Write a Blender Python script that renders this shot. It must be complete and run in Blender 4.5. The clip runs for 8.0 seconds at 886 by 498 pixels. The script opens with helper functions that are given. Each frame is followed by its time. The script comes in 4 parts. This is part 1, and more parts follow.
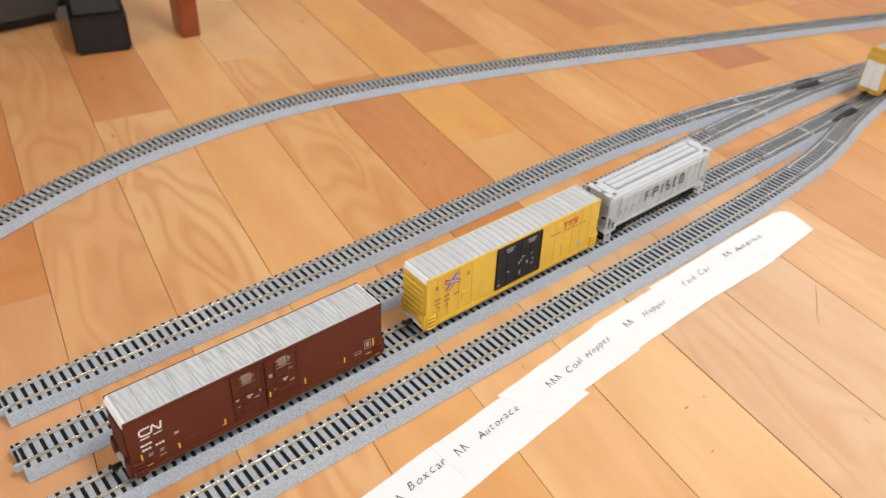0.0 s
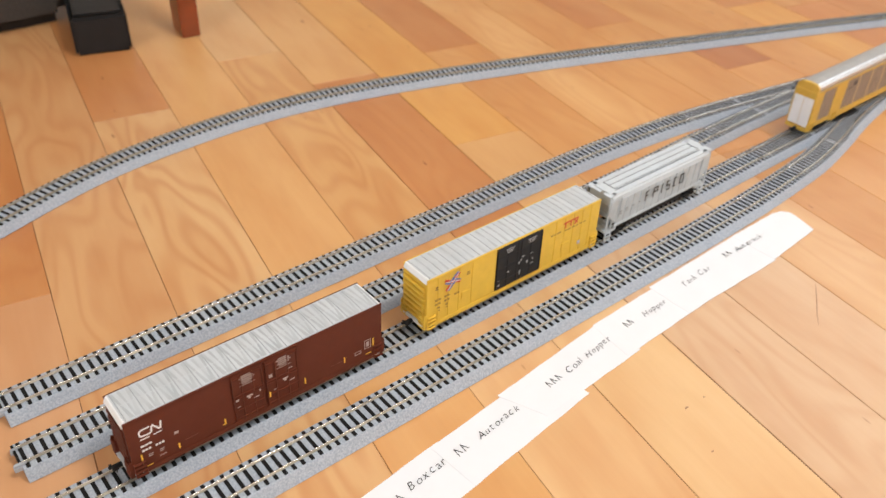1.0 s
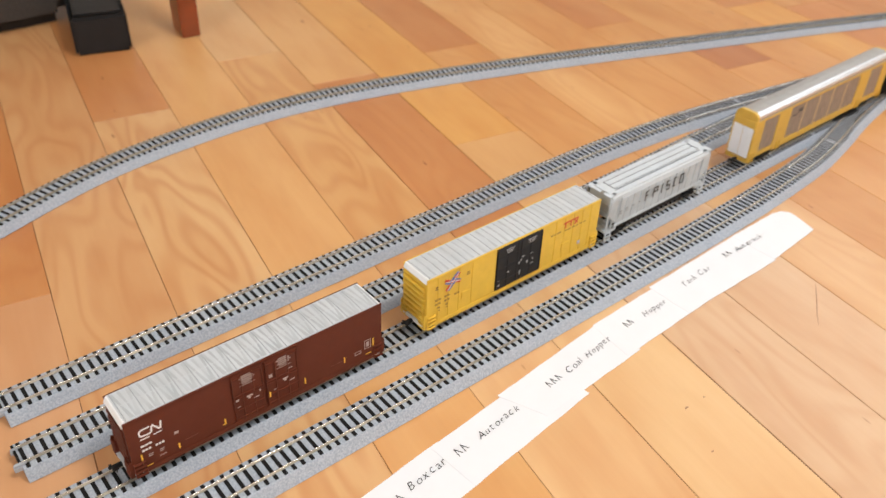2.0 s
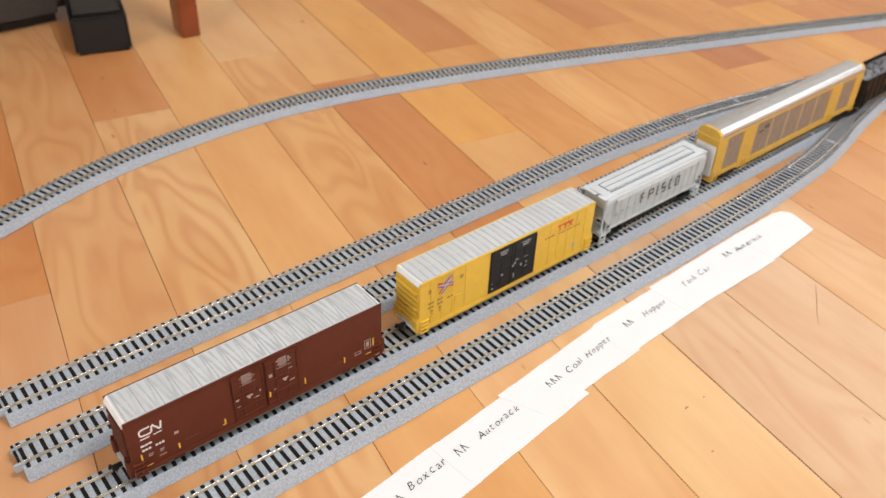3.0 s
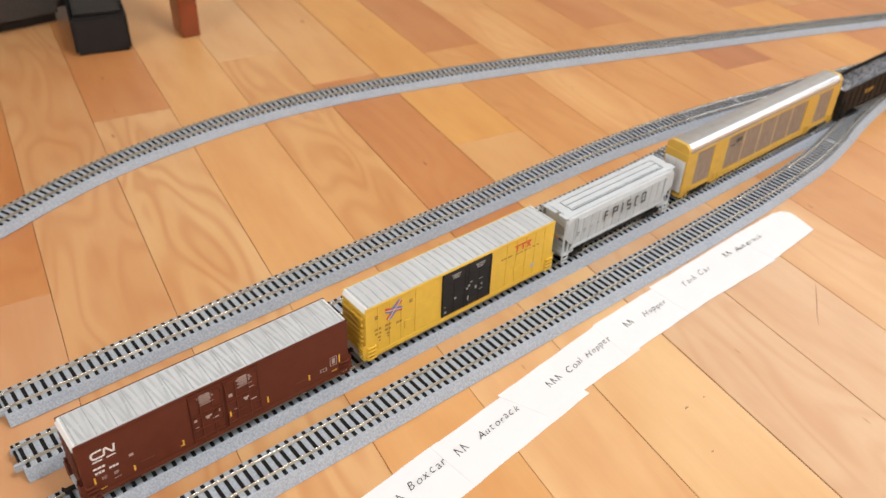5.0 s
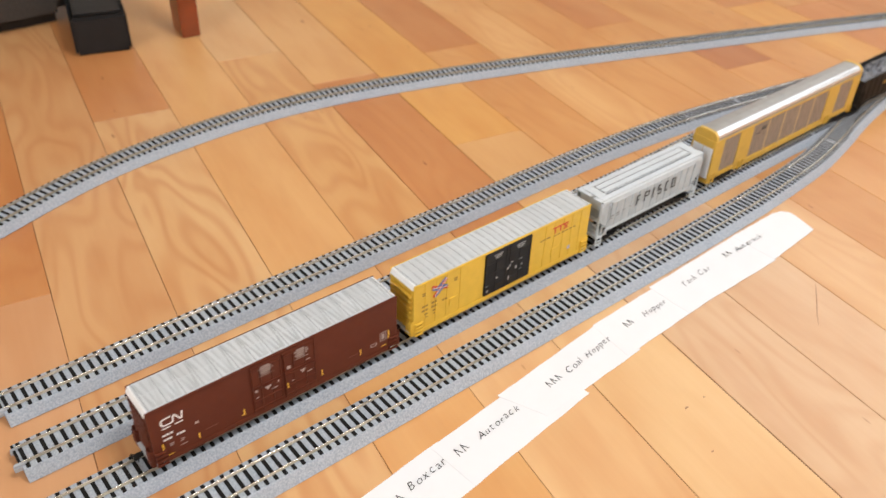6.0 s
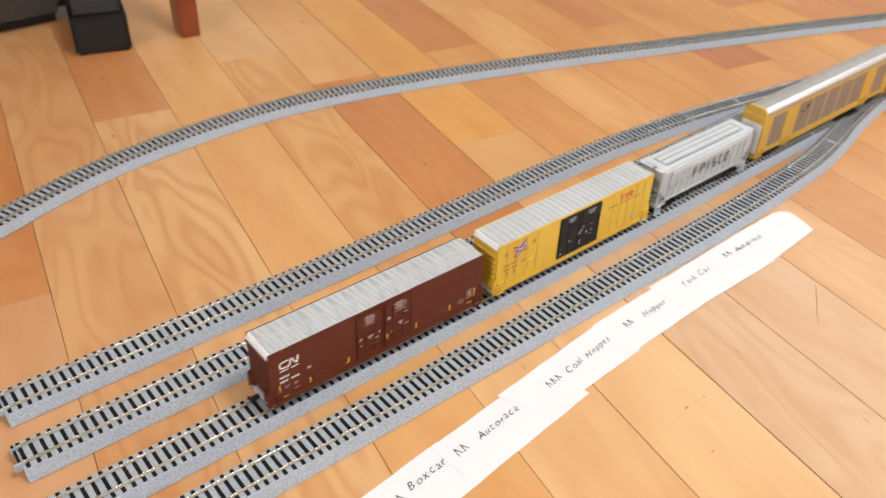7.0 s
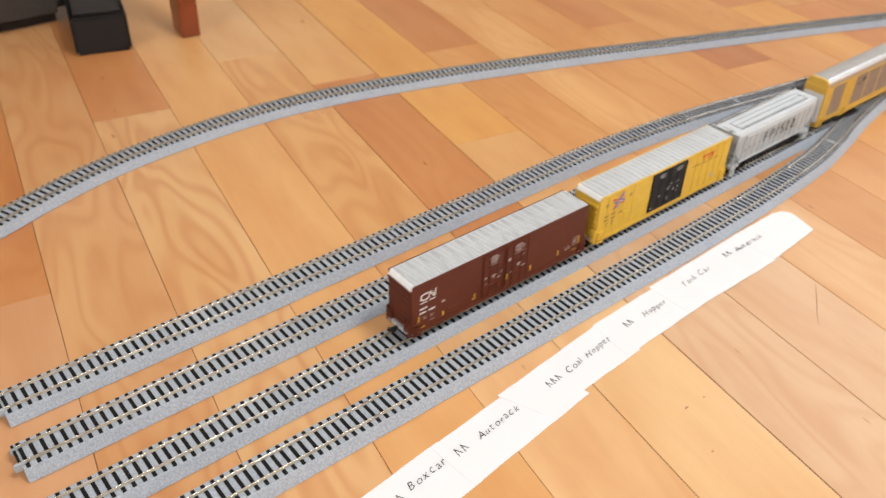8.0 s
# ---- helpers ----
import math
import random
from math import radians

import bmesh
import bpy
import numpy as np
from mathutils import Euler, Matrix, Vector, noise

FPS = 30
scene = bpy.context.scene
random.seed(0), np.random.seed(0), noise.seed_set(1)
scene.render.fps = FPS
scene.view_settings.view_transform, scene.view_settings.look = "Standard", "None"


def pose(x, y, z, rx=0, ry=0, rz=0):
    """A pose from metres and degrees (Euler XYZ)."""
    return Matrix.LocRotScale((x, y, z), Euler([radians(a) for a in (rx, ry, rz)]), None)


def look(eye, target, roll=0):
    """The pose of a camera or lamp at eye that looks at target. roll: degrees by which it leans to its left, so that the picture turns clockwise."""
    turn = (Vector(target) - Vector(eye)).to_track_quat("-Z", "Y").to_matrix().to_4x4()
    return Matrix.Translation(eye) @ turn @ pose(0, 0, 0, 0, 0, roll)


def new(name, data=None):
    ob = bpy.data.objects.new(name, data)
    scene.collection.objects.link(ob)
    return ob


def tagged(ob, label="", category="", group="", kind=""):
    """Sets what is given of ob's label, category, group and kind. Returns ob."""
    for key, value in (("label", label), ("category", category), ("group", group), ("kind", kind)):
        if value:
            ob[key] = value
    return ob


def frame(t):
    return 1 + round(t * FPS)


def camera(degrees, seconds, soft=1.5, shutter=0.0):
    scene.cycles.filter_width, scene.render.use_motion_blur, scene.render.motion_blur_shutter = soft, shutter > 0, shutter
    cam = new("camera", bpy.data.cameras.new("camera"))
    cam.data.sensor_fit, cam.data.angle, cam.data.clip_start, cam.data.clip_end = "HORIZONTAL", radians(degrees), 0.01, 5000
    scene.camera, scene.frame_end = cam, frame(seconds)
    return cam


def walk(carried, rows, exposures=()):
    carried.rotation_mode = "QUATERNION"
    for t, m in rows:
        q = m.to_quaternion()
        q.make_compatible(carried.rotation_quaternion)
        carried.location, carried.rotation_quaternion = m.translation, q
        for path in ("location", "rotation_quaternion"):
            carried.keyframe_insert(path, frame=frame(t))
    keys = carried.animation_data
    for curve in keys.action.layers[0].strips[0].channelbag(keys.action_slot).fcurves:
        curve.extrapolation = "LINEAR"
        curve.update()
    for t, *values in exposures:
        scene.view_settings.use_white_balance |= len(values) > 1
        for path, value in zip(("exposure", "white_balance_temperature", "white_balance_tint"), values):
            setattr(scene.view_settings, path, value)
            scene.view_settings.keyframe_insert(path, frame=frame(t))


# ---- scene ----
# ---- camera: it stands still on the floor's side of the tracks ----
EYE = Vector((0.0, 0.0, 0.4978))
AIM = EYE + Vector((0.52658, 0.61446, -0.58750))
cam = camera(55.47, 8.0, soft=1.5, shutter=0.5)
cam.data.dof.use_dof, cam.data.dof.focus_distance, cam.data.dof.aperture_fstop = True, 0.64, 8.0
walk(cam, [(0.0, look(EYE, AIM, 2.427)), (8.0, look(EYE, AIM, 2.427))], exposures=[(0.0, -0.12, 6500, 10), (8.0, -0.12, 6500, 10)])

# ---- light: daylight through a window, two ceiling lamps ----
world = bpy.data.worlds.new("world")
scene.world = world
world.use_nodes = True
wn = world.node_tree
sky = wn.nodes.new("ShaderNodeTexSky")
sky.sky_type, sky.sun_disc = "NISHITA", False
sky.sun_elevation, sky.sun_rotation = radians(40), radians(200)
wn.links.new(sky.outputs[0], wn.nodes["Background"].inputs[0])
wn.nodes["Background"].inputs[1].default_value = 0.12


def area_lamp(name, eye, target, sx, sy, watts, colour):
    data = bpy.data.lights.new(name, "AREA")
    data.shape, data.size, data.size_y, data.energy, data.color = "RECTANGLE", sx, sy, watts, colour
    ob = new(name, data)
    ob.matrix_world = look(eye, target)
    return ob


area_lamp("window_light", (2.58, -0.05, 1.50), (0.6, 0.35, 0.2), 3.2, 1.35, 28.5, (0.95, 0.98, 1.0))
area_lamp("window_light", (-2.28, -0.30, 1.55), (0.6, 0.45, 0.2), 1.4, 1.25, 51, (0.95, 0.98, 1.0))
area_lamp("ceiling_lamp_light", (1.5, 2.35, 2.40), (1.5, 2.35, 0), 0.5, 0.5, 4, (1.0, 0.98, 0.95))
area_lamp("ceiling_lamp_light", (0.8, -0.50, 2.40), (0.8, -0.50, 0), 0.56, 0.56, 48, (1.0, 0.98, 0.95))

# ---- materials ----
def mat(name, colour, rough=0.5, metal=0.0, vary=0.08, scale=60.0, bump=0.0, bump_scale=400.0, spec=0.5, coat=0.0, dirt=None, stretch=None):
    m = bpy.data.materials.new(name)
    m.use_nodes = True
    nt = m.node_tree
    b = nt.nodes["Principled BSDF"]
    co = nt.nodes.new("ShaderNodeTexCoord")
    n1 = nt.nodes.new("ShaderNodeTexNoise")
    n1.inputs["Scale"].default_value, n1.inputs["Detail"].default_value = scale, 6
    src = co.outputs["Object"]
    if stretch:
        mp = nt.nodes.new("ShaderNodeMapping")
        mp.inputs["Scale"].default_value = stretch
        nt.links.new(src, mp.inputs["Vector"])
        src = mp.outputs[0]
    nt.links.new(src, n1.inputs["Vector"])
    ramp = nt.nodes.new("ShaderNodeMix")
    ramp.data_type = "RGBA"
    lo = [max(0.0, c * (1 - vary)) for c in colour] + [1]
    hi = [min(1.0, c * (1 + vary)) for c in colour] + [1]
    ramp.inputs["A"].default_value, ramp.inputs["B"].default_value = lo, hi
    mr = nt.nodes.new("ShaderNodeMapRange")
    mr.inputs["From Min"].default_value, mr.inputs["From Max"].default_value = 0.3, 0.7
    nt.links.new(n1.outputs["Fac"], mr.inputs["Value"])
    nt.links.new(mr.outputs["Result"], ramp.inputs["Factor"])
    out = ramp.outputs["Result"]
    if dirt:
        n3 = nt.nodes.new("ShaderNodeTexNoise")
        n3.inputs["Scale"].default_value, n3.inputs["Detail"].default_value = scale * 0.2, 4
        nt.links.new(src, n3.inputs["Vector"])
        r3 = nt.nodes.new("ShaderNodeMapRange")
        r3.inputs["From Min"].default_value, r3.inputs["From Max"].default_value, r3.inputs["To Max"].default_value = 0.5, 0.75, 0.5
        nt.links.new(n3.outputs["Fac"], r3.inputs["Value"])
        mx = nt.nodes.new("ShaderNodeMix")
        mx.data_type = "RGBA"
        nt.links.new(r3.outputs["Result"], mx.inputs["Factor"])
        nt.links.new(out, mx.inputs["A"])
        mx.inputs["B"].default_value = (*dirt, 1)
        out = mx.outputs["Result"]
    nt.links.new(out, b.inputs["Base Color"])
    b.inputs["Roughness"].default_value, b.inputs["Metallic"].default_value = rough, metal
    b.inputs["Specular IOR Level"].default_value = spec
    b.inputs["Coat Weight"].default_value = coat
    if bump:
        n2 = nt.nodes.new("ShaderNodeTexNoise")
        n2.inputs["Scale"].default_value, n2.inputs["Detail"].default_value = bump_scale, 3
        nt.links.new(co.outputs["Object"], n2.inputs["Vector"])
        bp = nt.nodes.new("ShaderNodeBump")
        bp.inputs["Strength"].default_value, bp.inputs["Distance"].default_value = bump, 0.0006
        nt.links.new(n2.outputs["Fac"], bp.inputs["Height"])
        nt.links.new(bp.outputs["Normal"], b.inputs["Normal"])
    return m


def wood_floor():
    """Varnished hardwood: the tone comes from each plank's own colour, the grain runs along its length."""
    m = bpy.data.materials.new("varnished_hardwood")
    m.use_nodes = True
    nt = m.node_tree
    L = nt.links.new
    N = nt.nodes.new
    b = nt.nodes["Principled BSDF"]
    info, co = N("ShaderNodeObjectInfo"), N("ShaderNodeTexCoord")
    add = N("ShaderNodeVectorMath")
    sh = N("ShaderNodeCombineXYZ")
    mul = N("ShaderNodeMath")
    mul.operation = "MULTIPLY"
    mul.inputs[1].default_value = 37.0
    L(info.outputs["Random"], mul.inputs[0])
    L(mul.outputs[0], sh.inputs["X"]), L(mul.outputs[0], sh.inputs["Y"]), L(mul.outputs[0], sh.inputs["Z"])
    L(co.outputs["Object"], add.inputs[0]), L(sh.outputs[0], add.inputs[1])
    # broad figure: rings stretched along the plank
    mp = N("ShaderNodeMapping")
    mp.inputs["Scale"].default_value = (2.6, 9.5, 1.0)
    L(add.outputs[0], mp.inputs["Vector"])
    n1 = N("ShaderNodeTexNoise")
    n1.inputs["Scale"].default_value, n1.inputs["Detail"].default_value, n1.inputs["Distortion"].default_value = 1.5, 1.0, 0.35
    L(mp.outputs[0], n1.inputs["Vector"])
    rings = N("ShaderNodeMath")
    rings.operation = "MULTIPLY"
    rings.inputs[1].default_value = 8.5
    L(n1.outputs["Fac"], rings.inputs[0])
    sn = N("ShaderNodeMath")
    sn.operation = "PINGPONG"
    sn.inputs[1].default_value = 0.5
    L(rings.outputs[0], sn.inputs[0])
    r1 = N("ShaderNodeMapRange")
    r1.inputs["From Min"].default_value, r1.inputs["From Max"].default_value, r1.inputs["To Min"].default_value = 0.12, 0.5, 0.0
    r1.interpolation_type = "SMOOTHSTEP"
    L(sn.outputs[0], r1.inputs["Value"])
    # how strongly each plank shows its figure
    st = N("ShaderNodeMapRange")
    st.inputs["From Min"].default_value, st.inputs["To Min"].default_value, st.inputs["To Max"].default_value = 0.3, 0.04, 0.50
    L(info.outputs["Alpha"], st.inputs["Value"])
    f1 = N("ShaderNodeMath")
    f1.operation = "MULTIPLY"
    L(r1.outputs["Result"], f1.inputs[0]), L(st.outputs["Result"], f1.inputs[1])
    # fine fibres
    mp2 = N("ShaderNodeMapping")
    mp2.inputs["Scale"].default_value = (6.0, 260.0, 60.0)
    L(add.outputs[0], mp2.inputs["Vector"])
    n2 = N("ShaderNodeTexNoise")
    n2.inputs["Scale"].default_value, n2.inputs["Detail"].default_value = 1.0, 5.0
    L(mp2.outputs[0], n2.inputs["Vector"])
    # blotches
    mp3 = N("ShaderNodeMapping")
    mp3.inputs["Scale"].default_value = (4.0, 15.0, 3.0)
    L(add.outputs[0], mp3.inputs["Vector"])
    n3 = N("ShaderNodeTexNoise")
    n3.inputs["Scale"].default_value, n3.inputs["Detail"].default_value = 1.3, 4.0
    L(mp3.outputs[0], n3.inputs["Vector"])

    def toned(prev, fac, mulcol, amount):
        mx = N("ShaderNodeMix")
        mx.data_type, mx.blend_type = "RGBA", "MULTIPLY"
        mr = N("ShaderNodeMapRange")
        mr.inputs["From Min"].default_value, mr.inputs["From Max"].default_value, mr.inputs["To Max"].default_value = 0.35, 0.7, amount
        L(fac, mr.inputs["Value"])
        L(mr.outputs["Result"], mx.inputs["Factor"])
        L(prev, mx.inputs["A"])
        mx.inputs["B"].default_value = (*mulcol, 1)
        return mx.outputs["Result"]

    c = toned(info.outputs["Color"], n3.outputs["Fac"], (0.85, 0.70, 0.58), 0.65)
    c = toned(c, n2.outputs["Fac"], (0.88, 0.80, 0.70), 0.13)
    # sparse dark mineral flecks
    mp4 = N("ShaderNodeMapping")
    mp4.inputs["Scale"].default_value = (28.0, 110.0, 1.0)
    L(add.outputs[0], mp4.inputs["Vector"])
    n4 = N("ShaderNodeTexNoise")
    n4.inputs["Scale"].default_value, n4.inputs["Detail"].default_value = 1.0, 1.0
    L(mp4.outputs[0], n4.inputs["Vector"])
    mf = N("ShaderNodeMapRange")
    mf.inputs["From Min"].default_value, mf.inputs["From Max"].default_value, mf.inputs["To Max"].default_value = 0.76, 0.82, 0.75
    L(n4.outputs["Fac"], mf.inputs["Value"])
    mk = N("ShaderNodeMix")
    mk.data_type, mk.blend_type = "RGBA", "MULTIPLY"
    L(mf.outputs["Result"], mk.inputs["Factor"]), L(c, mk.inputs["A"])
    mk.inputs["B"].default_value = (0.45, 0.30, 0.20, 1)
    c = mk.outputs["Result"]
    mx = N("ShaderNodeMix")
    mx.data_type, mx.blend_type = "RGBA", "MULTIPLY"
    L(f1.outputs[0], mx.inputs["Factor"]), L(c, mx.inputs["A"])
    mx.inputs["B"].default_value = (0.78, 0.57, 0.44, 1)
    L(mx.outputs["Result"], b.inputs["Base Color"])
    rr = N("ShaderNodeMapRange")
    rr.inputs["To Min"].default_value, rr.inputs["To Max"].default_value = 0.30, 0.46
    L(n3.outputs["Fac"], rr.inputs["Value"])
    L(rr.outputs["Result"], b.inputs["Roughness"])
    b.inputs["Coat Weight"].default_value, b.inputs["Coat Roughness"].default_value = 0.10, 0.25
    b.inputs["Specular IOR Level"].default_value = 0.4
    bp = N("ShaderNodeBump")
    bp.inputs["Strength"].default_value, bp.inputs["Distance"].default_value = 0.08, 0.0005
    L(n2.outputs["Fac"], bp.inputs["Height"])
    L(bp.outputs["Normal"], b.inputs["Normal"])
    return m


def ballast_mat():
    m = bpy.data.materials.new("grey_ballast_plastic")
    m.use_nodes = True
    nt = m.node_tree
    L, N = nt.links.new, nt.nodes.new
    b = nt.nodes["Principled BSDF"]
    co = N("ShaderNodeTexCoord")
    v = N("ShaderNodeTexVoronoi")
    v.inputs["Scale"].default_value = 650
    n = N("ShaderNodeTexNoise")
    n.inputs["Scale"].default_value, n.inputs["Detail"].default_value = 620, 4
    n2 = N("ShaderNodeTexNoise")
    n2.inputs["Scale"].default_value = 25
    for t in (v, n, n2):
        L(co.outputs["Object"], t.inputs["Vector"])
    ra = N("ShaderNodeValToRGB")
    ra.color_ramp.elements[0].position, ra.color_ramp.elements[0].color = 0.28, (0.285, 0.318, 0.36, 1)
    ra.color_ramp.elements[1].position, ra.color_ramp.elements[1].color = 0.70, (0.45, 0.49, 0.545, 1)
    L(n.outputs["Fac"], ra.inputs["Fac"])
    mx = N("ShaderNodeMix")
    mx.data_type, mx.blend_type = "RGBA", "MULTIPLY"
    mx.inputs["B"].default_value = (0.82, 0.84, 0.86, 1)
    L(n2.outputs["Fac"], mx.inputs["Factor"]), L(ra.outputs["Color"], mx.inputs["A"])
    L(mx.outputs["Result"], b.inputs["Base Color"])
    b.inputs["Roughness"].default_value = 0.8
    bp = N("ShaderNodeBump")
    bp.inputs["Strength"].default_value, bp.inputs["Distance"].default_value = 0.55, 0.0004
    L(v.outputs["Distance"], bp.inputs["Height"])
    L(bp.outputs["Normal"], b.inputs["Normal"])
    return m


WOOD = wood_floor()
BALLAST = ballast_mat()
PLATE = mat("smooth_grey_plastic", (0.40, 0.42, 0.45), 0.5, vary=0.06)
TIE = mat("black_tie_plastic", (0.016, 0.0155, 0.015), 0.85, vary=0.3, spec=0.06)
TIE_GREY = mat("worn_grey_tie_plastic", (0.075, 0.069, 0.062), 0.8, vary=0.25, spec=0.06)
RAIL = mat("nickel_silver", (0.74, 0.69, 0.58), 0.26, 1.0, vary=0.15, scale=25)
RAIL_DULL = mat("tarnished_rail", (0.42, 0.37, 0.29), 0.42, 1.0, vary=0.2, scale=25)
RAIL_SIDE = mat("darker_rail_flank", (0.34, 0.31, 0.25), 0.5, 0.7, vary=0.2, scale=60)
# paler rail for the turnouts, with the window's glint put into its colour
RAIL_GLINT = mat("glint_bright_rail", (0.93, 0.91, 0.85), 0.13, 1.0, vary=0.08, scale=25)
GAP = mat("dark_joint", (0.19, 0.085, 0.032), 0.8, vary=0.3)
BLACK = mat("black_plastic", (0.015, 0.015, 0.015), 0.65, vary=0.3, spec=0.3)
BROWN = mat("brown_car_paint", (0.108, 0.024, 0.011), 0.5, spec=0.3, vary=0.06, scale=120, dirt=(0.125, 0.033, 0.018))
YELLOW = mat("yellow_car_paint", (0.71, 0.46, 0.055), 0.45, vary=0.05, scale=120, dirt=(0.68, 0.42, 0.05))
RACKYEL = mat("orange_yellow_car_paint", (0.59, 0.37, 0.062), 0.45, vary=0.06, scale=120)
GALV = mat("galvanised_grey", (0.465, 0.493, 0.505), 0.45, 0.0, vary=0.08, scale=40, dirt=(0.38, 0.40, 0.41), stretch=(5.0, 0.7, 1.0))
# darker copies of the roof sheet: shade at seams and folds painted in
GALV_SEAM_SHADE = mat("shaded_galvanised_seam", (0.30, 0.318, 0.328), 0.5, 0.0, vary=0.16, scale=150)
GALV_FOLD_SHADE = mat("shaded_galvanised_fold", (0.375, 0.397, 0.408), 0.5, 0.0, vary=0.12, scale=120, stretch=(1.0, 0.3, 1.0))
FASCIA = mat("pale_end_panel", (0.72, 0.73, 0.73), 0.45, vary=0.04)
HOPPER = mat("light_grey_car_paint", (0.475, 0.515, 0.54), 0.5, vary=0.06, scale=120, dirt=(0.37, 0.40, 0.42))
HOPPER_ROOF = mat("pale_grey_roof_paint", (0.50, 0.54, 0.565), 0.5, vary=0.05)
RACKROOF = mat("silver_roof_paint", (0.36, 0.345, 0.315), 0.42, 0.55, vary=0.06, scale=120)
# lit copy of the silver roof: the shoulder highlight is put into its colour
RACKROOF_LIT = mat("lit_silver_roof_edge", (0.66, 0.66, 0.65), 0.26, 0.85, vary=0.05, scale=120)
SCREEN = mat("perforated_tan_screen", (0.285, 0.222, 0.172), 0.6, vary=0.22, scale=260, stretch=(3.0, 1.0, 0.4))
THINPOST = mat("thin_tan_post", (.55, .385, .20), .5)
RACKDOOR = mat("white_end_door", (0.74, 0.75, 0.76), 0.5, vary=0.05)
DOORBLACK = mat("black_door_paint", (0.016, 0.016, 0.017), 0.55, vary=0.2, spec=0.3)
STEEL = mat("blackened_wheel_metal", (0.05, 0.045, 0.04), 0.45, 0.6)
WHITE = mat("white_print", (0.75, 0.75, 0.74), 0.55, vary=0.04)
MARK_Y = mat("yellow_print", (0.78, 0.45, 0.05), 0.55, vary=0.04)
MARK_R = mat("red_print", (0.60, 0.085, 0.035), 0.55, vary=0.04)
MARK_B = mat("blue_print", (0.10, 0.18, 0.42), 0.55, vary=0.04)
MARK_K = mat("dark_print", (0.06, 0.055, 0.05), 0.6, vary=0.1)
COALCAR = mat("black_brown_car_paint", (0.014, 0.0115, 0.009), 0.6, vary=0.2, spec=0.2)
COAL = mat("glossy_coal", (0.085, 0.09, 0.105), 0.16, spec=1.0, vary=0.5, scale=300, bump=0.6, bump_scale=900)
PAPER = mat("white_paper", (0.69, 0.70, 0.715), 0.75, vary=0.015, scale=30, bump=0.05, bump_scale=60)
INK = mat("pencil_grey_ink", (0.03, 0.03, 0.034), 0.7, vary=0.3, scale=800)
BLOCK = mat("charcoal_vinyl", (0.013, 0.012, 0.012), 0.6, vary=0.15, bump=0.1, spec=0.3)
LEG = mat("red_brown_varnished_wood", (0.21, 0.042, 0.012), 0.3, vary=0.22, scale=30, coat=0.3)
FABRIC = mat("dark_grey_fabric", (0.040, 0.031, 0.025), 0.9, vary=0.2, scale=300, bump=0.4)
WALLPAINT = mat("white_wall_paint", (0.78, 0.77, 0.74), 0.8, vary=0.03, scale=4)
CEILPAINT = mat("white_ceiling_paint", (0.82, 0.82, 0.80), 0.85, vary=0.02, scale=4)


# ---- mesh helpers ----
def thing(name, m, label, category, group="", kind=""):
    ob = new(name)
    ob.matrix_world = m
    return tagged(ob, label, category, group, kind)


def part(name, bm, material, parent, label="", smooth=False):
    me = bpy.data.meshes.new(name)
    bmesh.ops.recalc_face_normals(bm, faces=bm.faces)
    bm.to_mesh(me)
    bm.free()
    me.materials.append(material)
    if smooth:
        for f in me.polygons:
            f.use_smooth = True
    ob = new(name, me)
    ob.parent = parent
    return tagged(ob, label) if label else ob


def box(bm, x0, x1, y0, y1, z0, z1, bevel=0.0, rot=None):
    m = Matrix.Translation(((x0 + x1) / 2, (y0 + y1) / 2, (z0 + z1) / 2))
    if rot:
        m = m @ rot
    r = bmesh.ops.create_cube(bm, size=1, matrix=m @ Matrix.Diagonal((x1 - x0, y1 - y0, z1 - z0, 1)))
    if bevel:
        es = list({e for v in r["verts"] for e in v.link_edges})
        bmesh.ops.bevel(bm, geom=es, offset=bevel, segments=2, affect="EDGES", clamp_overlap=True)
    return bm


def boxes(rows, bevel=0.0):
    bm = bmesh.new()
    for r in rows:
        box(bm, *r, bevel=bevel)
    return bm


def each(name, rows, material, parent, bevel=0.0):
    for r in rows:
        part(name, boxes([r], bevel), material, parent)


def rod(bm, a, b, r, seg=8):
    a, b = Vector(a), Vector(b)
    q = (b - a).to_track_quat("Z", "Y").to_matrix().to_4x4()
    bmesh.ops.create_cone(bm, cap_ends=True, segments=seg, radius1=r, radius2=r, depth=(b - a).length,
                          matrix=Matrix.Translation((a + b) / 2) @ q)
    return bm


def sweep(bm, stations):
    """Joins a row of equal rings of points into a closed tube with caps."""
    rings = [[bm.verts.new(p) for p in s] for s in stations]
    n = len(rings[0])
    for a, b in zip(rings, rings[1:]):
        for i in range(n):
            bm.faces.new((a[i], a[(i + 1) % n], b[(i + 1) % n], b[i]))
    bm.faces.new(rings[0][::-1])
    bm.faces.new(rings[-1])
    return bm


def smooth_curve(knots):
    """y(x) through knots by a cubic with finite-difference slopes."""
    xs = [k[0] for k in knots]
    ys = [k[1] for k in knots]
    n = len(xs)
    ms = []
    for i in range(n):
        a, b = max(0, i - 1), min(n - 1, i + 1)
        ms.append((ys[b] - ys[a]) / (xs[b] - xs[a]))

    def y(x):
        i = 0
        while i < n - 2 and x > xs[i + 1]:
            i += 1
        h = xs[i + 1] - xs[i]
        t = (x - xs[i]) / h
        if t < 0:
            return ys[0] + ms[0] * (x - xs[0])
        if t > 1:
            return ys[-1] + ms[-1] * (x - xs[-1])
        return ((2 * t**3 - 3 * t**2 + 1) * ys[i] + (t**3 - 2 * t**2 + t) * h * ms[i]
                + (3 * t**2 - 2 * t**3) * ys[i + 1] + (t**3 - t**2) * h * ms[i + 1])
    return y


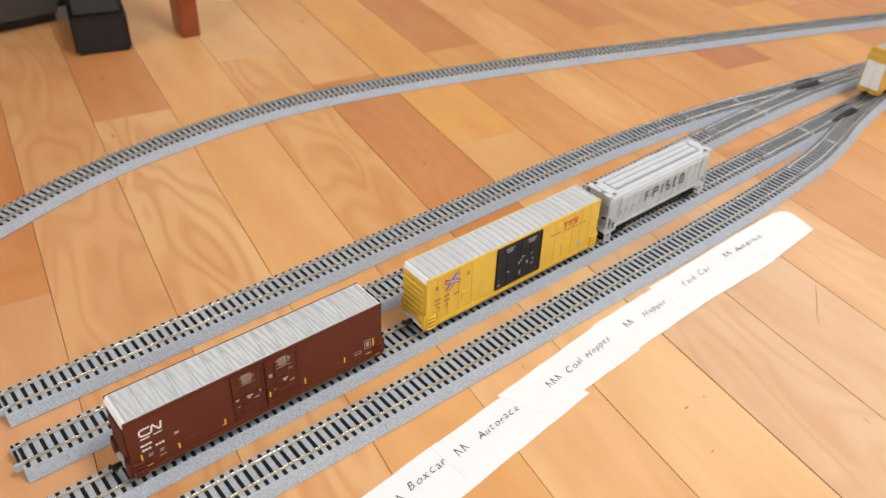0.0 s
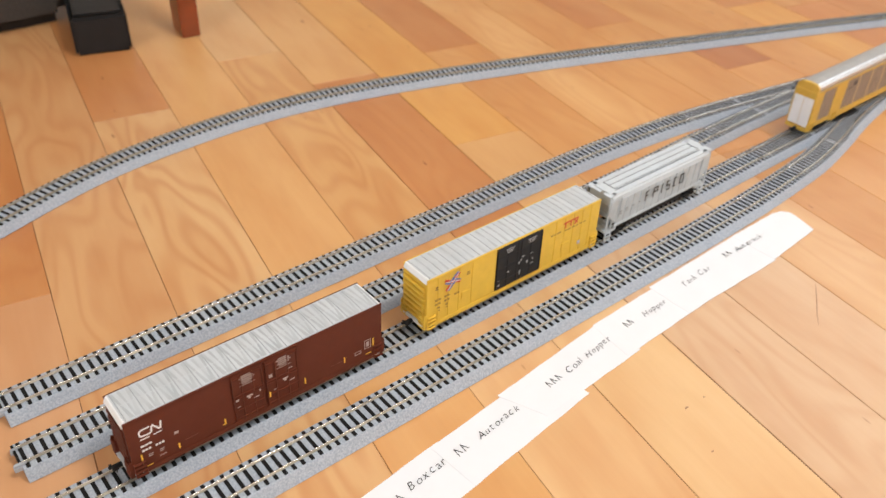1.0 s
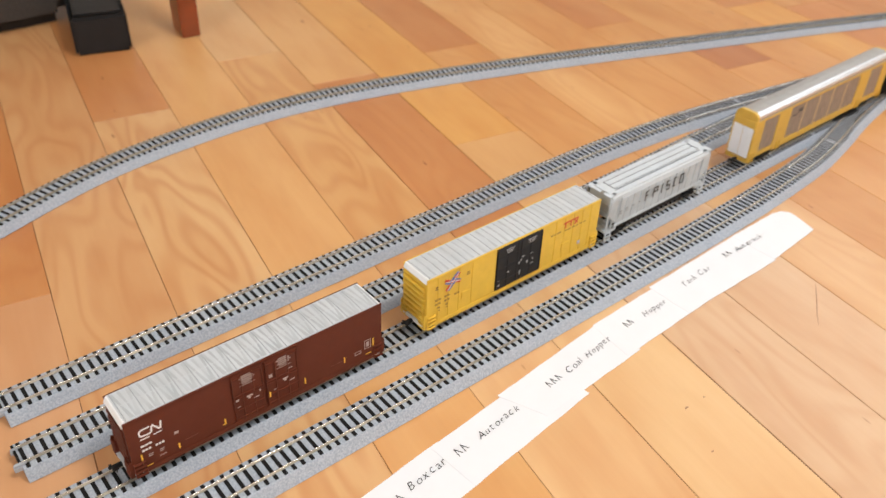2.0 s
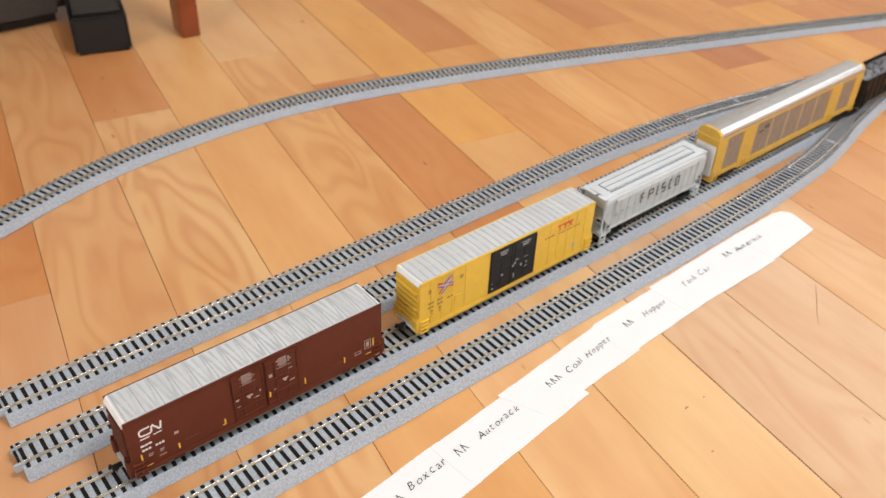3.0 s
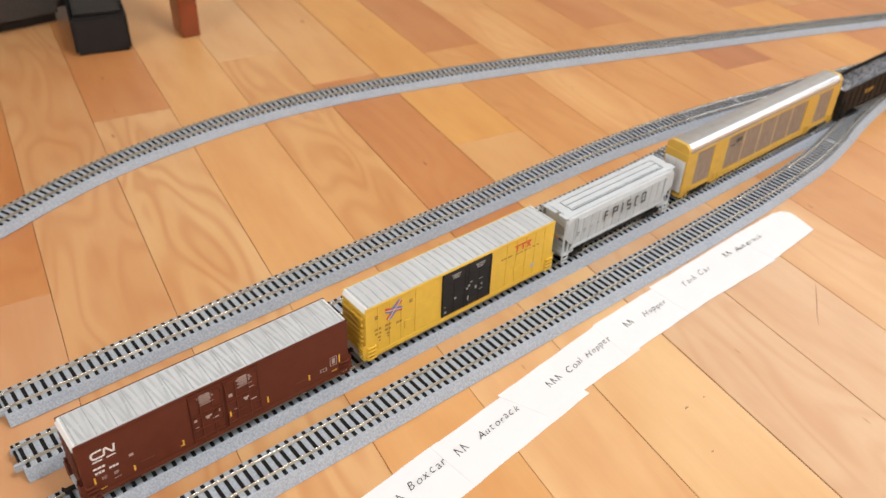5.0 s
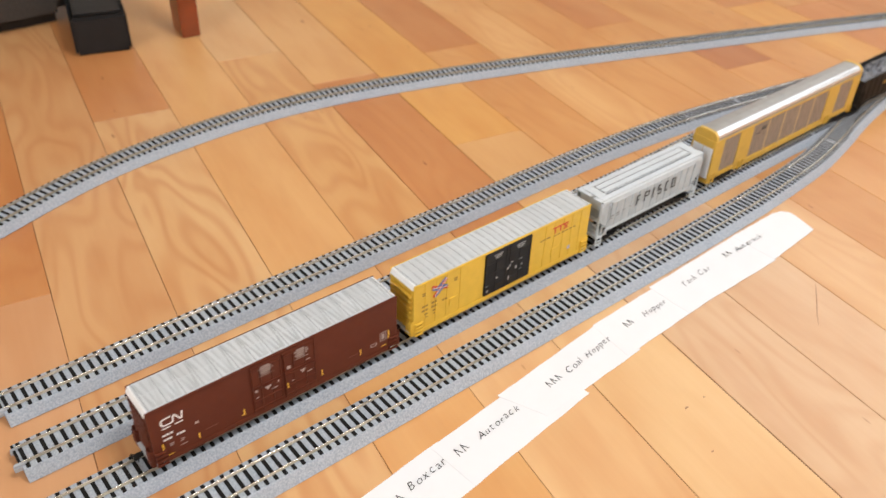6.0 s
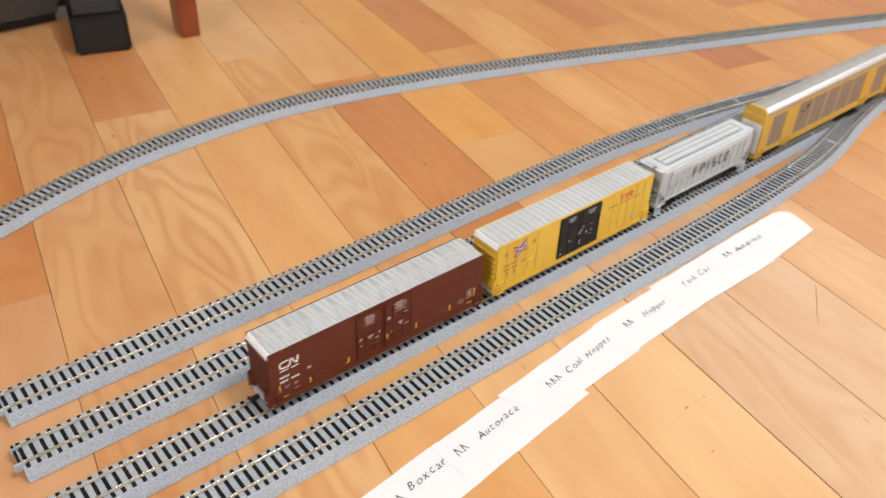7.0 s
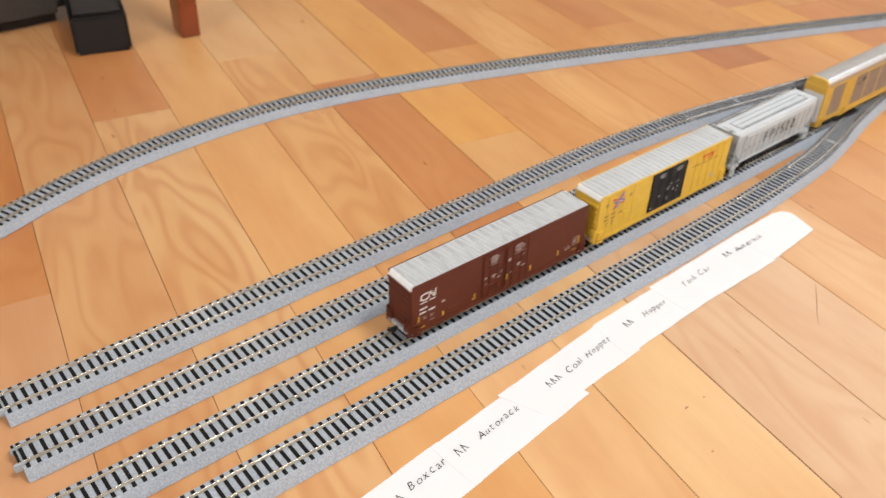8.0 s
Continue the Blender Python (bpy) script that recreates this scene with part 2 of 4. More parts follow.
# ---- the room ----
X0, X1, Y0, Y1, HGT = -2.3, 2.6, -2.0, 3.45, 2.5


def wall(name, rows):
    bm = boxes(rows)
    ob = part(name, bm, WALLPAINT, None)
    return tagged(ob, "plain white painted room wall", "wall", kind="structure")


wall("wall_south", [(X0 - 0.1, X1 + 0.1, Y0 - 0.1, Y0, 0, HGT)])
wall("wall_west", [(X0 - 0.1, X0, Y0, -1.05, 0, HGT), (X0 - 0.1, X0, 0.45, Y1, 0, HGT), (X0 - 0.1, X0, -1.05, 0.45, 0, 0.9), (X0 - 0.1, X0, -1.05, 0.45, 2.2, HGT)])
wall("wall_north", [(X0 - 0.1, X1 + 0.1, Y1, Y1 + 0.1, 0, HGT)])
wall("wall_east", [(X1, X1 + 0.1, Y0, -1.7, 0, HGT), (X1, X1 + 0.1, 1.6, Y1, 0, HGT), (X1, X1 + 0.1, -1.7, 1.6, 0, 0.8), (X1, X1 + 0.1, -1.7, 1.6, 2.2, HGT)])


def window(name, m, w, h):
    ob = tagged(new(name), "white framed window letting in daylight", "window", kind="structure")
    ob.matrix_world = m
    w /= 2
    each("window_frame", [(0.02, 0.08, -w, -w + .04, 0, h), (0.02, 0.08, w - .04, w, 0, h), (0.02, 0.08, -w + .04, w - .04, h - .04, h), (0.02, 0.08, -w + .04, w - .04, 0, 0.04), (0.02, 0.08, -0.02, 0.02, 0.04, h - .04)], CEILPAINT, ob, 0.003)
    each("window_sill", [(-0.06, 0.02, -w - .05, w + .05, -0.03, 0.0)], CEILPAINT, ob, 0.003)


window("window_1", pose(X1, -0.05, 0.8), 3.3, 1.4)
window("window_2", pose(X0, -0.30, 0.9, 0, 0, 180), 1.5, 1.3)


def ceiling_lamp(x, y):
    ob = thing("ceiling_lamp", Matrix.Translation((x, y, HGT)), "round white ceiling lamp", "ceiling lamp", "ceiling lamps")
    part("mount", rod(bmesh.new(), (0, 0, -0.06), (0, 0, 0), 0.30, 40), CEILPAINT, ob)
    return ob


ceiling_lamp(1.5, 2.35)
ceiling_lamp(0.8, -0.50)
tagged(part("ceiling", boxes([(X0 - 0.1, X1 + 0.1, Y0 - 0.1, Y1 + 0.1, HGT, HGT + 0.1)]), CEILPAINT, None),
       "plain white painted ceiling", "ceiling", kind="structure")

# floor: planks as pieces on a dark bed
TH = radians(-100.665)
TV, NV = Vector((math.cos(TH), math.sin(TH), 0)), Vector((-math.sin(TH), math.cos(TH), 0))
ROW0, ROWW = 0.0802, 0.09433
floor = tagged(part("floor", boxes([(X0, X1, Y0, Y1, -0.05, -0.0009)]), GAP, None),
               "varnished honey-coloured hardwood strip floor", "floor", kind="structure")

# ---- track ----
ZR, ZT, ZB = 0.0128, 0.0106, 0.0099
GAUGE2 = 0.00825
HALF = 0.0195
yA = smooth_curve([(0, .5552), (.3, .557), (.55, .5595), (.70, .5595), (.82, .5530), (.92, .5425), (1.0, .529), (1.1, .513), (1.2, .4965), (1.35, .4695), (1.9, .38)])
yB = smooth_curve([(0, .4945), (.4, .495), (.7, .498), (.88, .503), (1.0, .503), (1.09, .4995), (1.17, .4915), (1.25, .4825), (1.35, .4685), (1.9, .379)])
yC = smooth_curve([(-.2, .433), (.5, .433), (.9, .4355), (1.1, .437), (1.9, .4405)])
yD = smooth_curve([(-.2, .380), (.2, .378), (.6, .377), (.75, .3797), (.84, .3845), (.913, .391), (.985, .404), (1.045, .4175), (1.1, .4275), (1.154, .4345), (1.25, .4375), (1.9, .4400)])
yO = smooth_curve([(-.2, .665), (-.08, .73), (.0, .770), (.097, .812), (.232, .859), (.383, .878), (.50, .874), (.65, .845), (.85, .788), (1.07, .715), (1.276, .646), (1.456, .582), (1.9, .42)])


def at(y, x):
    d = 1e-3
    s = (y(x + d) - y(x - d)) / (2 * d)
    t = Vector((1, s, 0)).normalized()
    return Vector((x, y(x), 0)), t, Vector((-t.y, t.x, 0))


def stations(y, x0, x1, profile, step=0.012):
    n = max(2, int((x1 - x0) / step) + 1)
    out = []
    for i in range(n + 1):
        p, t, nv = at(y, x0 + (x1 - x0) * i / n)
        out.append([p + nv * a + Vector((0, 0, z)) for a, z in profile])
    return out


def rail_profile(side, dz=0.0):
    c = side * GAUGE2
    f, w, h = 0.0008, 0.00025, 0.0004
    return [(c - f, ZT + dz), (c + f, ZT + dz), (c + f, ZT + .0004 + dz), (c + w, ZT + .0008 + dz), (c + w, ZR - .0009 + dz), (c + h, ZR - .0007 + dz),
            (c + h, ZR - .00036 + dz), (c + h * .86, ZR - .00014 + dz), (c + h * .48, ZR - .00003 + dz), (c, ZR + dz), (c - h * .48, ZR - .00003 + dz), (c - h * .86, ZR - .00014 + dz), (c - h, ZR - .00036 + dz), (c - h, ZR - .0007 + dz), (c - w, ZR - .0009 + dz), (c - w, ZT + .0008 + dz), (c - f, ZT + .0004 + dz)]


BED = [(-HALF + .0014, 0), (HALF - .0014, 0), (HALF, .0008), (HALF - .0004, .0014), (.0150, ZB - .0006), (.0144, ZB), (-.0144, ZB), (-.0150, ZB - .0006), (-HALF + .0004, .0014), (-HALF, .0008)]
TIE_ME = bpy.data.meshes.new("tie")
_b = boxes([(-.00145, .00145, -.0138, .0138, ZB - .001, ZT)], bevel=0.0002)
bmesh.ops.recalc_face_normals(_b, faces=_b.faces)
_b.to_mesh(TIE_ME)
_b.free()
TIE_ME.materials.append(TIE)


def tie(parent, p, t):
    o = new("tie", TIE_ME)
    o.parent = parent
    o.matrix_local = Matrix.Translation(p) @ Matrix.Rotation(math.atan2(t.y, t.x), 4, "Z")
    return o


def rail(stn, top, parent, flank=None):
    ob = part("rail", sweep(bmesh.new(), stn), top, parent)
    ob.data.materials.append(flank or RAIL_SIDE)
    for f in ob.data.polygons:
        head = f.normal.z > .3 and f.center.z > ZR - .0006
        f.material_index = 0 if head else 1
        f.use_smooth = head
    return ob


def track_section(y, x0, x1, label, group, end_joiner=False, top=RAIL):
    ob = thing("track_section", Matrix.Identity(4), label, "toy track", group)
    part("roadbed", sweep(bmesh.new(), stations(y, x0 + .00008, x1 - .00008, BED)), BALLAST, ob)
    for side in (-1, 1):
        rail(stations(y, x0 + .0004, x1 - .0004, rail_profile(side)), top, ob)
    p0, p1 = at(y, x0)[0], at(y, x1)[0]
    n = max(1, round((p1 - p0).length / 0.00742))
    for i in range(n):
        x = x0 + (x1 - x0) * (i + 0.5) / n
        p, t, nv = at(y, x)
        tie(ob, p, t)
    if end_joiner:
        p, t, nv = at(y, x0)
        for side in (-1, 1):
            c = p + nv * side * GAUGE2
            g = 1.0 if side < 0 else .55
            part("rail_joiner", boxes([(c.x - .005 * g, c.x + .004, c.y - .0014 * g, c.y + .0014 * g, ZT - .001, ZT + .0013),
                                       (c.x - .0055 * g, c.x + .001, c.y - .0022 * g, c.y + .0022 * g, ZT - .0045, ZT - .001)], 0.0004), PLATE, ob, "grey plastic rail joiner")
        part("end_clip", boxes([(p.x - .0012, p.x + .0006, p.y - .0075, p.y + .0138, ZB - .004, ZT)], .0002), TIE, ob, "black end clip")
    return ob


def track(y, cuts, label, group, end_joiner=False, top=RAIL):
    for i, (a, b) in enumerate(zip(cuts, cuts[1:])):
        track_section(y, a, b, label, group, end_joiner and i == 0, top)


STRAIGHT = "grey ballasted model railway track with black ties and brass-coloured rails"
track(yA, [.0352, .2812, .5272, .7732, .86], STRAIGHT, "yard track sections", True)
track(yB, [.0296, .2756, .5225, .7685, .86], STRAIGHT, "yard track sections", True)
track(yC, [-.03, .216, .462, .708, .86], STRAIGHT, "yard track sections")
track(yD, [.0140, .2600, .5060, .7520, .86], STRAIGHT, "yard track sections")
track(yO, [-.20, .08, .325, .59, .847, 1.098, 1.317, 1.6, 1.85], "curved grey ballasted model railway track lying on the floor", "outer track sections", False, RAIL_DULL)


def turnout(ylo, yhi, x0, x1, xfrog, label):
    """Two routes that meet: one spreading roadbed, long ties, four rails, a black frog."""
    ob = thing("track_turnout", Matrix.Identity(4), label, "toy track", "turnouts")
    for k, y in enumerate((ylo, yhi)):
        low = [(a, z - .0002 * k if z > 0 else z) for a, z in BED]
        part("roadbed", sweep(bmesh.new(), stations(y, x0 + .0003, x1 - .0003, low)), BALLAST, ob)
    for k, y in enumerate((ylo, yhi)):
        for side in (-1, 1):
            rail(stations(y, x0 + .0004, x1 - .0004, rail_profile(side, -.0002 * k)), RAIL_GLINT, ob)
    m = int((x1 - x0) / 0.0068)
    for i in range(m):
        x = x0 + (x1 - x0) * (i + .5) / m
        lo, hi = ylo(x), yhi(x)
        if hi - lo > 0.030:
            spans = [(lo - .0138, lo + .0138), (hi - .0138, hi + .0138)]
        else:
            spans = [(min(lo, hi) - .0128, max(lo, hi) + .0138)]
        for a, b in spans:
            part("tie", boxes([(x - .0014, x + .0014, a, b, ZB - .001, ZT)]), TIE_GREY, ob)
    yf = (ylo(xfrog) + yhi(xfrog)) / 2
    sl = at(yhi, xfrog)[1]
    rot = Matrix.Rotation(math.atan2(sl.y, sl.x), 4, "Z")
    # black plastic frog: a long wedge between the routes, with black pads where the guard rails sit
    bm = bmesh.new()
    ang = math.atan2(sl.y, sl.x)
    wedge = [(-.030, .0012), (.004, .0042), (.026, .0046), (.026, -.0046), (.004, -.0042), (-.030, -.0012)]
    turn = Matrix.Translation((xfrog, yf, 0)) @ Matrix.Rotation(ang, 4, "Z")
    sweep(bm, [[turn @ Vector((a, b, z)) for a, b in wedge] for z in (ZT, ZR + .0002)])
    part("frog", bm, BLACK, ob, "black plastic frog")
    for y, side in ((yhi, 1), (ylo, -1)):
        p, t, nv = at(y, xfrog + .012)
        rz = Matrix.Rotation(math.atan2(t.y, t.x), 4, "Z")
        c = p + nv * side * .0066
        part("guard_rail", box(bmesh.new(), c.x - .018, c.x + .018, c.y - .0009, c.y + .0009, ZT, ZR - .0003, 0.0002, rz), BLACK, ob, "black plastic guard rail")
    # pale seams across the bed where the moulded ends meet
    for y in (ylo, yhi):
        for xs in (x0 + .012, x0 + .105):
            p, t, nv = at(y, xs)
            rz = Matrix.Rotation(math.atan2(t.y, t.x), 4, "Z")
            part("bed_joint", box(bmesh.new(), p.x - .0009, p.x + .0009, p.y - .0142, p.y + .0142, ZB, ZT + .0003, 0, rz), PLATE, ob, "pale grey joint strip")
    return ob


turnout(yD, yC, .86, 1.30, 1.047, "grey model railway turnout with black frog and bright rails")
turnout(yB, yA, .86, 1.30, 1.085, "grey model railway turnout with black frog and bright rails")
track(yC, [1.30, 1.546, 1.85], STRAIGHT, "yard track sections")
track(yA, [1.30, 1.546, 1.85], STRAIGHT, "yard track sections")


# ---- rolling stock: origin on the rail head under the middle, x along the track ----
def truck(car, x, base=0.0195, r=0.0048, colour=None):
    t = part("truck", boxes([(x - .003, x + .003, -.0115, .0115, .0045, .0085)], .0005), colour or BLACK, car, "black plastic truck")
    for s in (-1, 1):
        bm = bmesh.new()
        y = s * .0112
        box(bm, x - base / 2 - .004, x + base / 2 + .004, y - .001, y + .001, .0058, .0078, .0004)
        box(bm, x - .0045, x + .0045, y - .0014, y + .0014, .0022, .0075, .0004)
        for dx in (-base / 2, base / 2):
            box(bm, x + dx - .0022, x + dx + .0022, y - .0015, y + .0015, .0030, .0070, .0004)
        part("side_frame", bm, colour or BLACK, t)
    for dx in (-base / 2, base / 2):
        bm = bmesh.new()
        rod(bm, (0, -.0095, 0), (0, .0095, 0), .0012)
        for s in (-1, 1):
            rod(bm, (0, s * .0072, 0), (0, s * .0090, 0), r, 20)
            rod(bm, (0, s * .0066, 0), (0, s * .0072, 0), r + .0006, 20)
        w = part("wheelset", bm, STEEL, t, "dark metal wheelset")
        w.location = (x + dx, 0, r)
        WHEELS.append((w, car, r))


def coupler(car, x, s):
    bm = boxes([(min(x, x + s * .008), max(x, x + s * .008), -.0016, .0016, .0085, .0115)], .0004)
    box(bm, min(x + s * .006, x + s * .0105), max(x + s * .006, x + s * .0105), -.0028, .0012, .0080, .0122, .0006)
    box(bm, min(x + s * .0095, x + s * .0115), max(x + s * .0095, x + s * .0115), .0010, .0030, .0082, .0120, .0005)
    rod(bm, (x + s * .007, 0, .009), (x + s * .0075, 0, .0035), .0004)
    part("coupler", bm, BLACK, car, "black knuckle coupler")


WHEELS = []


def ladder(car, x, s, z0, z1, n, material, half=.0035, rung=.00035):
    """Grab-iron rungs on the side face whose outward y is s*W."""
    bm = bmesh.new()
    for i in range(n):
        z = z0 + (z1 - z0) * i / (n - 1)
        rod(bm, (x - half, s, z), (x + half, s, z), rung, 6)
    for dx in (-half, half):
        sy = 1 if s > 0 else -1
        box(bm, x + dx - .0005, x + dx + .0005, s - .0012, s + .0004, z0 - .001, z1 + .001)
    return part("ladder", bm, material, car)


def decal(car, name, rows, y, material, label="", th=.00012):
    """Flat printed marks on a side face at y (rows of x0, x1, z0, z1)."""
    s = 1 if y > 0 else -1
    ob = part(name, boxes([(a, b, min(y, y + s * th), max(y, y + s * th), c, d) for a, b, c, d in rows]), material, car, label)
    return tagged(ob, kind="stuff") if len(rows) > 4 else ob


def slant(bm, x0, z0, x1, z1, w, y, th=.00015):
    """A slanting printed stroke on the near side face."""
    d = Vector((x1 - x0, 0, z1 - z0))
    n = Vector((-d.z, 0, d.x)).normalized() * (w / 2)
    a, b = Vector((x0, y, z0)), Vector((x1, y, z1))
    q = [a - n, b - n, b + n, a + n]
    front = [bm.verts.new(v - Vector((0, th, 0))) for v in q]
    back = [bm.verts.new(v) for v in q]
    bm.faces.new(front)
    bm.faces.new(back[::-1])
    for i in range(4):
        bm.faces.new((front[i], back[i], back[(i + 1) % 4], front[(i + 1) % 4]))


def ribbon(bm, pts, width, y, th=.00015):
    """A printed stroke of even width that follows pts (x, z) on the near side face, with mitred bends."""
    p = [Vector((a, 0, b)) for a, b in pts]
    rows = []
    for i, q in enumerate(p):
        d0 = (q - p[i - 1]).normalized() if i else (p[1] - q).normalized()
        d1 = (p[i + 1] - q).normalized() if i < len(p) - 1 else d0
        d = (d0 + d1).normalized()
        n = Vector((-d.z, 0, d.x)) * (width / 2 / max(.5, d.dot(d0)))
        rows.append((q - n, q + n))
    sweep(bm, [[Vector((v.x, yy, v.z)) for v, yy in ((a, y), (b, y), (b, y - th), (a, y - th))] for a, b in rows])


def boxcar(L, W, H, paint, door_paint, label, doors, deep_ribs, stamped):
    """A high-cube boxcar: body, ribbed ends, panelled roof, plug doors, sills, ladders, trucks, couplers."""
    car = thing("boxcar", Matrix.Identity(4), label, "toy boxcar", "train cars")
    z0, h, w = .0115, L / 2, W / 2
    f = .0008
    part("body", boxes([(-h + .0024, h - .0024, -w, w, z0, H - .0012), (-h, -h + .0024, -w, w, z0, H - .0055), (h - .0024, h, -w, w, z0, H - .0055),
                        (-h, -h + .0024, -w, -w + f, H - .0055, H - .0012), (-h, -h + .0024, w - f, w, H - .0055, H - .0012), (h - .0024, h, -w, -w + f, H - .0055, H - .0012), (h - .0024, h, w - f, w, H - .0055, H - .0012)]), paint, car)
    # roof: galvanised sheet with seams and diagonal stampings, their shading put into darker colours
    zr = H - .0012
    bm = bmesh.new()
    prof = [(-w + .0008, zr), (w - .0008, zr), (w - .0008, zr + .0006), (0, zr + .0013), (-w + .0008, zr + .0006)]
    sweep(bm, [[Vector((x, y, z)) for y, z in prof] for x in (-h + .0020, h - .0020)])
    roof = part("roof", bm, GALV, car, "pale galvanised panelled roof")
    n = 15
    pitch = (L - .007) / n
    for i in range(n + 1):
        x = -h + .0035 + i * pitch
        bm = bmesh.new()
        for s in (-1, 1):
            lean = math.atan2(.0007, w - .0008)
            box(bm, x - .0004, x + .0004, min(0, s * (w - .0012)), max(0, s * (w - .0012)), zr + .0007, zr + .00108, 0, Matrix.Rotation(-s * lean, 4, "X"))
        part("roof_seam", bm, GALV_SEAM_SHADE, roof)
        if i < n:
            # shallow stampings: crossing diagonals, or one plain fold
            marks = ((.20, .36, .0015), (.52, .60, .0012), (.82, .72, .0014)) if stamped else ((.5, .5, .0014),)
            for f0, f1, half in marks:
                bd = bmesh.new()
                for s in (-1, 1):
                    q0, q1 = Vector((x + pitch * f0, s * .0004, zr + .00128)), Vector((x + pitch * (f1 if s < 0 else 2 * f0 - f1), s * (w - .002), zr + .00066))
                    vs = [q0 - Vector((half * .5, 0, 0)), q0 + Vector((half * .5, 0, 0)), q1 + Vector((half, 0, 0)), q1 - Vector((half, 0, 0))]
                    top = [bd.verts.new(v + Vector((0, 0, .00005))) for v in vs]
                    bot = [bd.verts.new(v + Vector((0, 0, -.0001))) for v in vs]
                    bd.faces.new(top)
                    for k in range(4):
                        bd.faces.new((top[k], bot[k], bot[(k + 1) % 4], top[(k + 1) % 4]))
                part("roof_stamping", bd, GALV_FOLD_SHADE, roof)
    for s in (-1, 1):
        e = s * h
        # pale fascia under the roof end, deep horizontal end ribs
        bm = bmesh.new()
        sweep(bm, [[Vector((e + s * a, y, H + b)) for a, b in ((-.0022, -.0004), (-.0022, -.0053), (.0008, -.0053), (.0008, -.0045), (-.0010, -.0008))] for y in (-w + .0010, w - .0010)])
        part("end_fascia", bm, FASCIA, car, "pale sloping roof end panel")
        k = 7
        each("end_rib", [(min(e, e + s * deep_ribs), max(e, e + s * deep_ribs), -w + .002, w - .002, z0 + .003 + i * (H - z0 - .0115) / k, z0 + .0068 + i * (H - z0 - .0115) / k) for i in range(k)], paint, car, .0008)
        part("end_sill", boxes([(min(e, e + s * .003), max(e, e + s * .003), -w + .003, w - .003, .0095, .0130)], .0004), FASCIA if deep_ribs > .0012 else GALV, car, "pale end platform")
        coupler(car, e, s)
        for sy in (-1, 1):
            # chunky side rungs at the corner
            lad = part("ladder", boxes([(e - s * .0045 + dx - .0006, e - s * .0045 + dx + .0006, min(sy * w, sy * (w + .0012)), max(sy * w, sy * (w + .0012)), z0 - .0035, z0 + .0098) for dx in (-.0036, .0036)]), paint, car)
            each("rung", [(e - s * .0045 - .0042, e - s * .0045 + .0042, min(sy * (w + .0008), sy * (w + .0026)), max(sy * (w + .0008), sy * (w + .0026)), z0 - .0030 + i * .0038, z0 - .0015 + i * .0038) for i in range(4)], paint, lad, .0003)
        for a, b in ((-w + .0005, -w + .0075), (w - .0075, w - .0005)):
            bm = boxes([(min(e, e + s * .0026), max(e, e + s * .0026), q - .0004, q + .0004, z0 - .003, z0 + .012) for q in (a, b)])
            for i in range(4):
                z = z0 - .0015 + i * .0034
                rod(bm, (e + s * .0026, a, z), (e + s * .0026, b, z), .0009, 8)
            part("end_ladder", bm, paint, car)
        truck(car, s * (h - .033))
    for s in (-1, 1):
        yy = s * w
        out = yy + s * .0007
        part("side_sill", boxes([(-h + .009, h - .009, min(yy, out), max(yy, out), z0 - .0032, z0 + .0012)], .0003), paint, car)
        part("roof_rail", boxes([(-h, h, min(yy, out), max(yy, out), H - .0026, H - .0008)], .0003), paint, car)
        for x0, x1 in doors:
            o2 = yy + s * .0006
            d = part("door", boxes([(x0, x1, min(yy, o2), max(yy, o2), z0 + .0008, H - .0036)], .0003), door_paint, car)
            o3 = o2 + s * .0007
            m = (x1 - x0)
            each("door_bar", [(x0 + m * f, x0 + m * f + .0008, min(o2, o3), max(o2, o3), z0 + .0015, H - .0045) for f in (.03, .94)], door_paint, d)
            each("door_bar", [(x0 + .0006, x1 - .0006, min(o2, o3), max(o2, o3), z0 + (H - z0 - .004) * f, z0 + (H - z0 - .004) * f + .0008) for f in (.08, .26, .50, .56, .92)], door_paint, d)
            for f in (.30, .66):
                part("door_rod", rod(bmesh.new(), (x0 + m * f, o3, z0 + .001), (x0 + m * f, o3, H - .005), .00045, 6), door_paint, d)
    part("underframe", boxes([(-h + .004, h - .004, -.006, .006, .0075, z0 + .0003), (-.03, .03, -.011, .011, .0065, z0 + .0003)], .0005), BLACK, car, "black underframe")
    return car


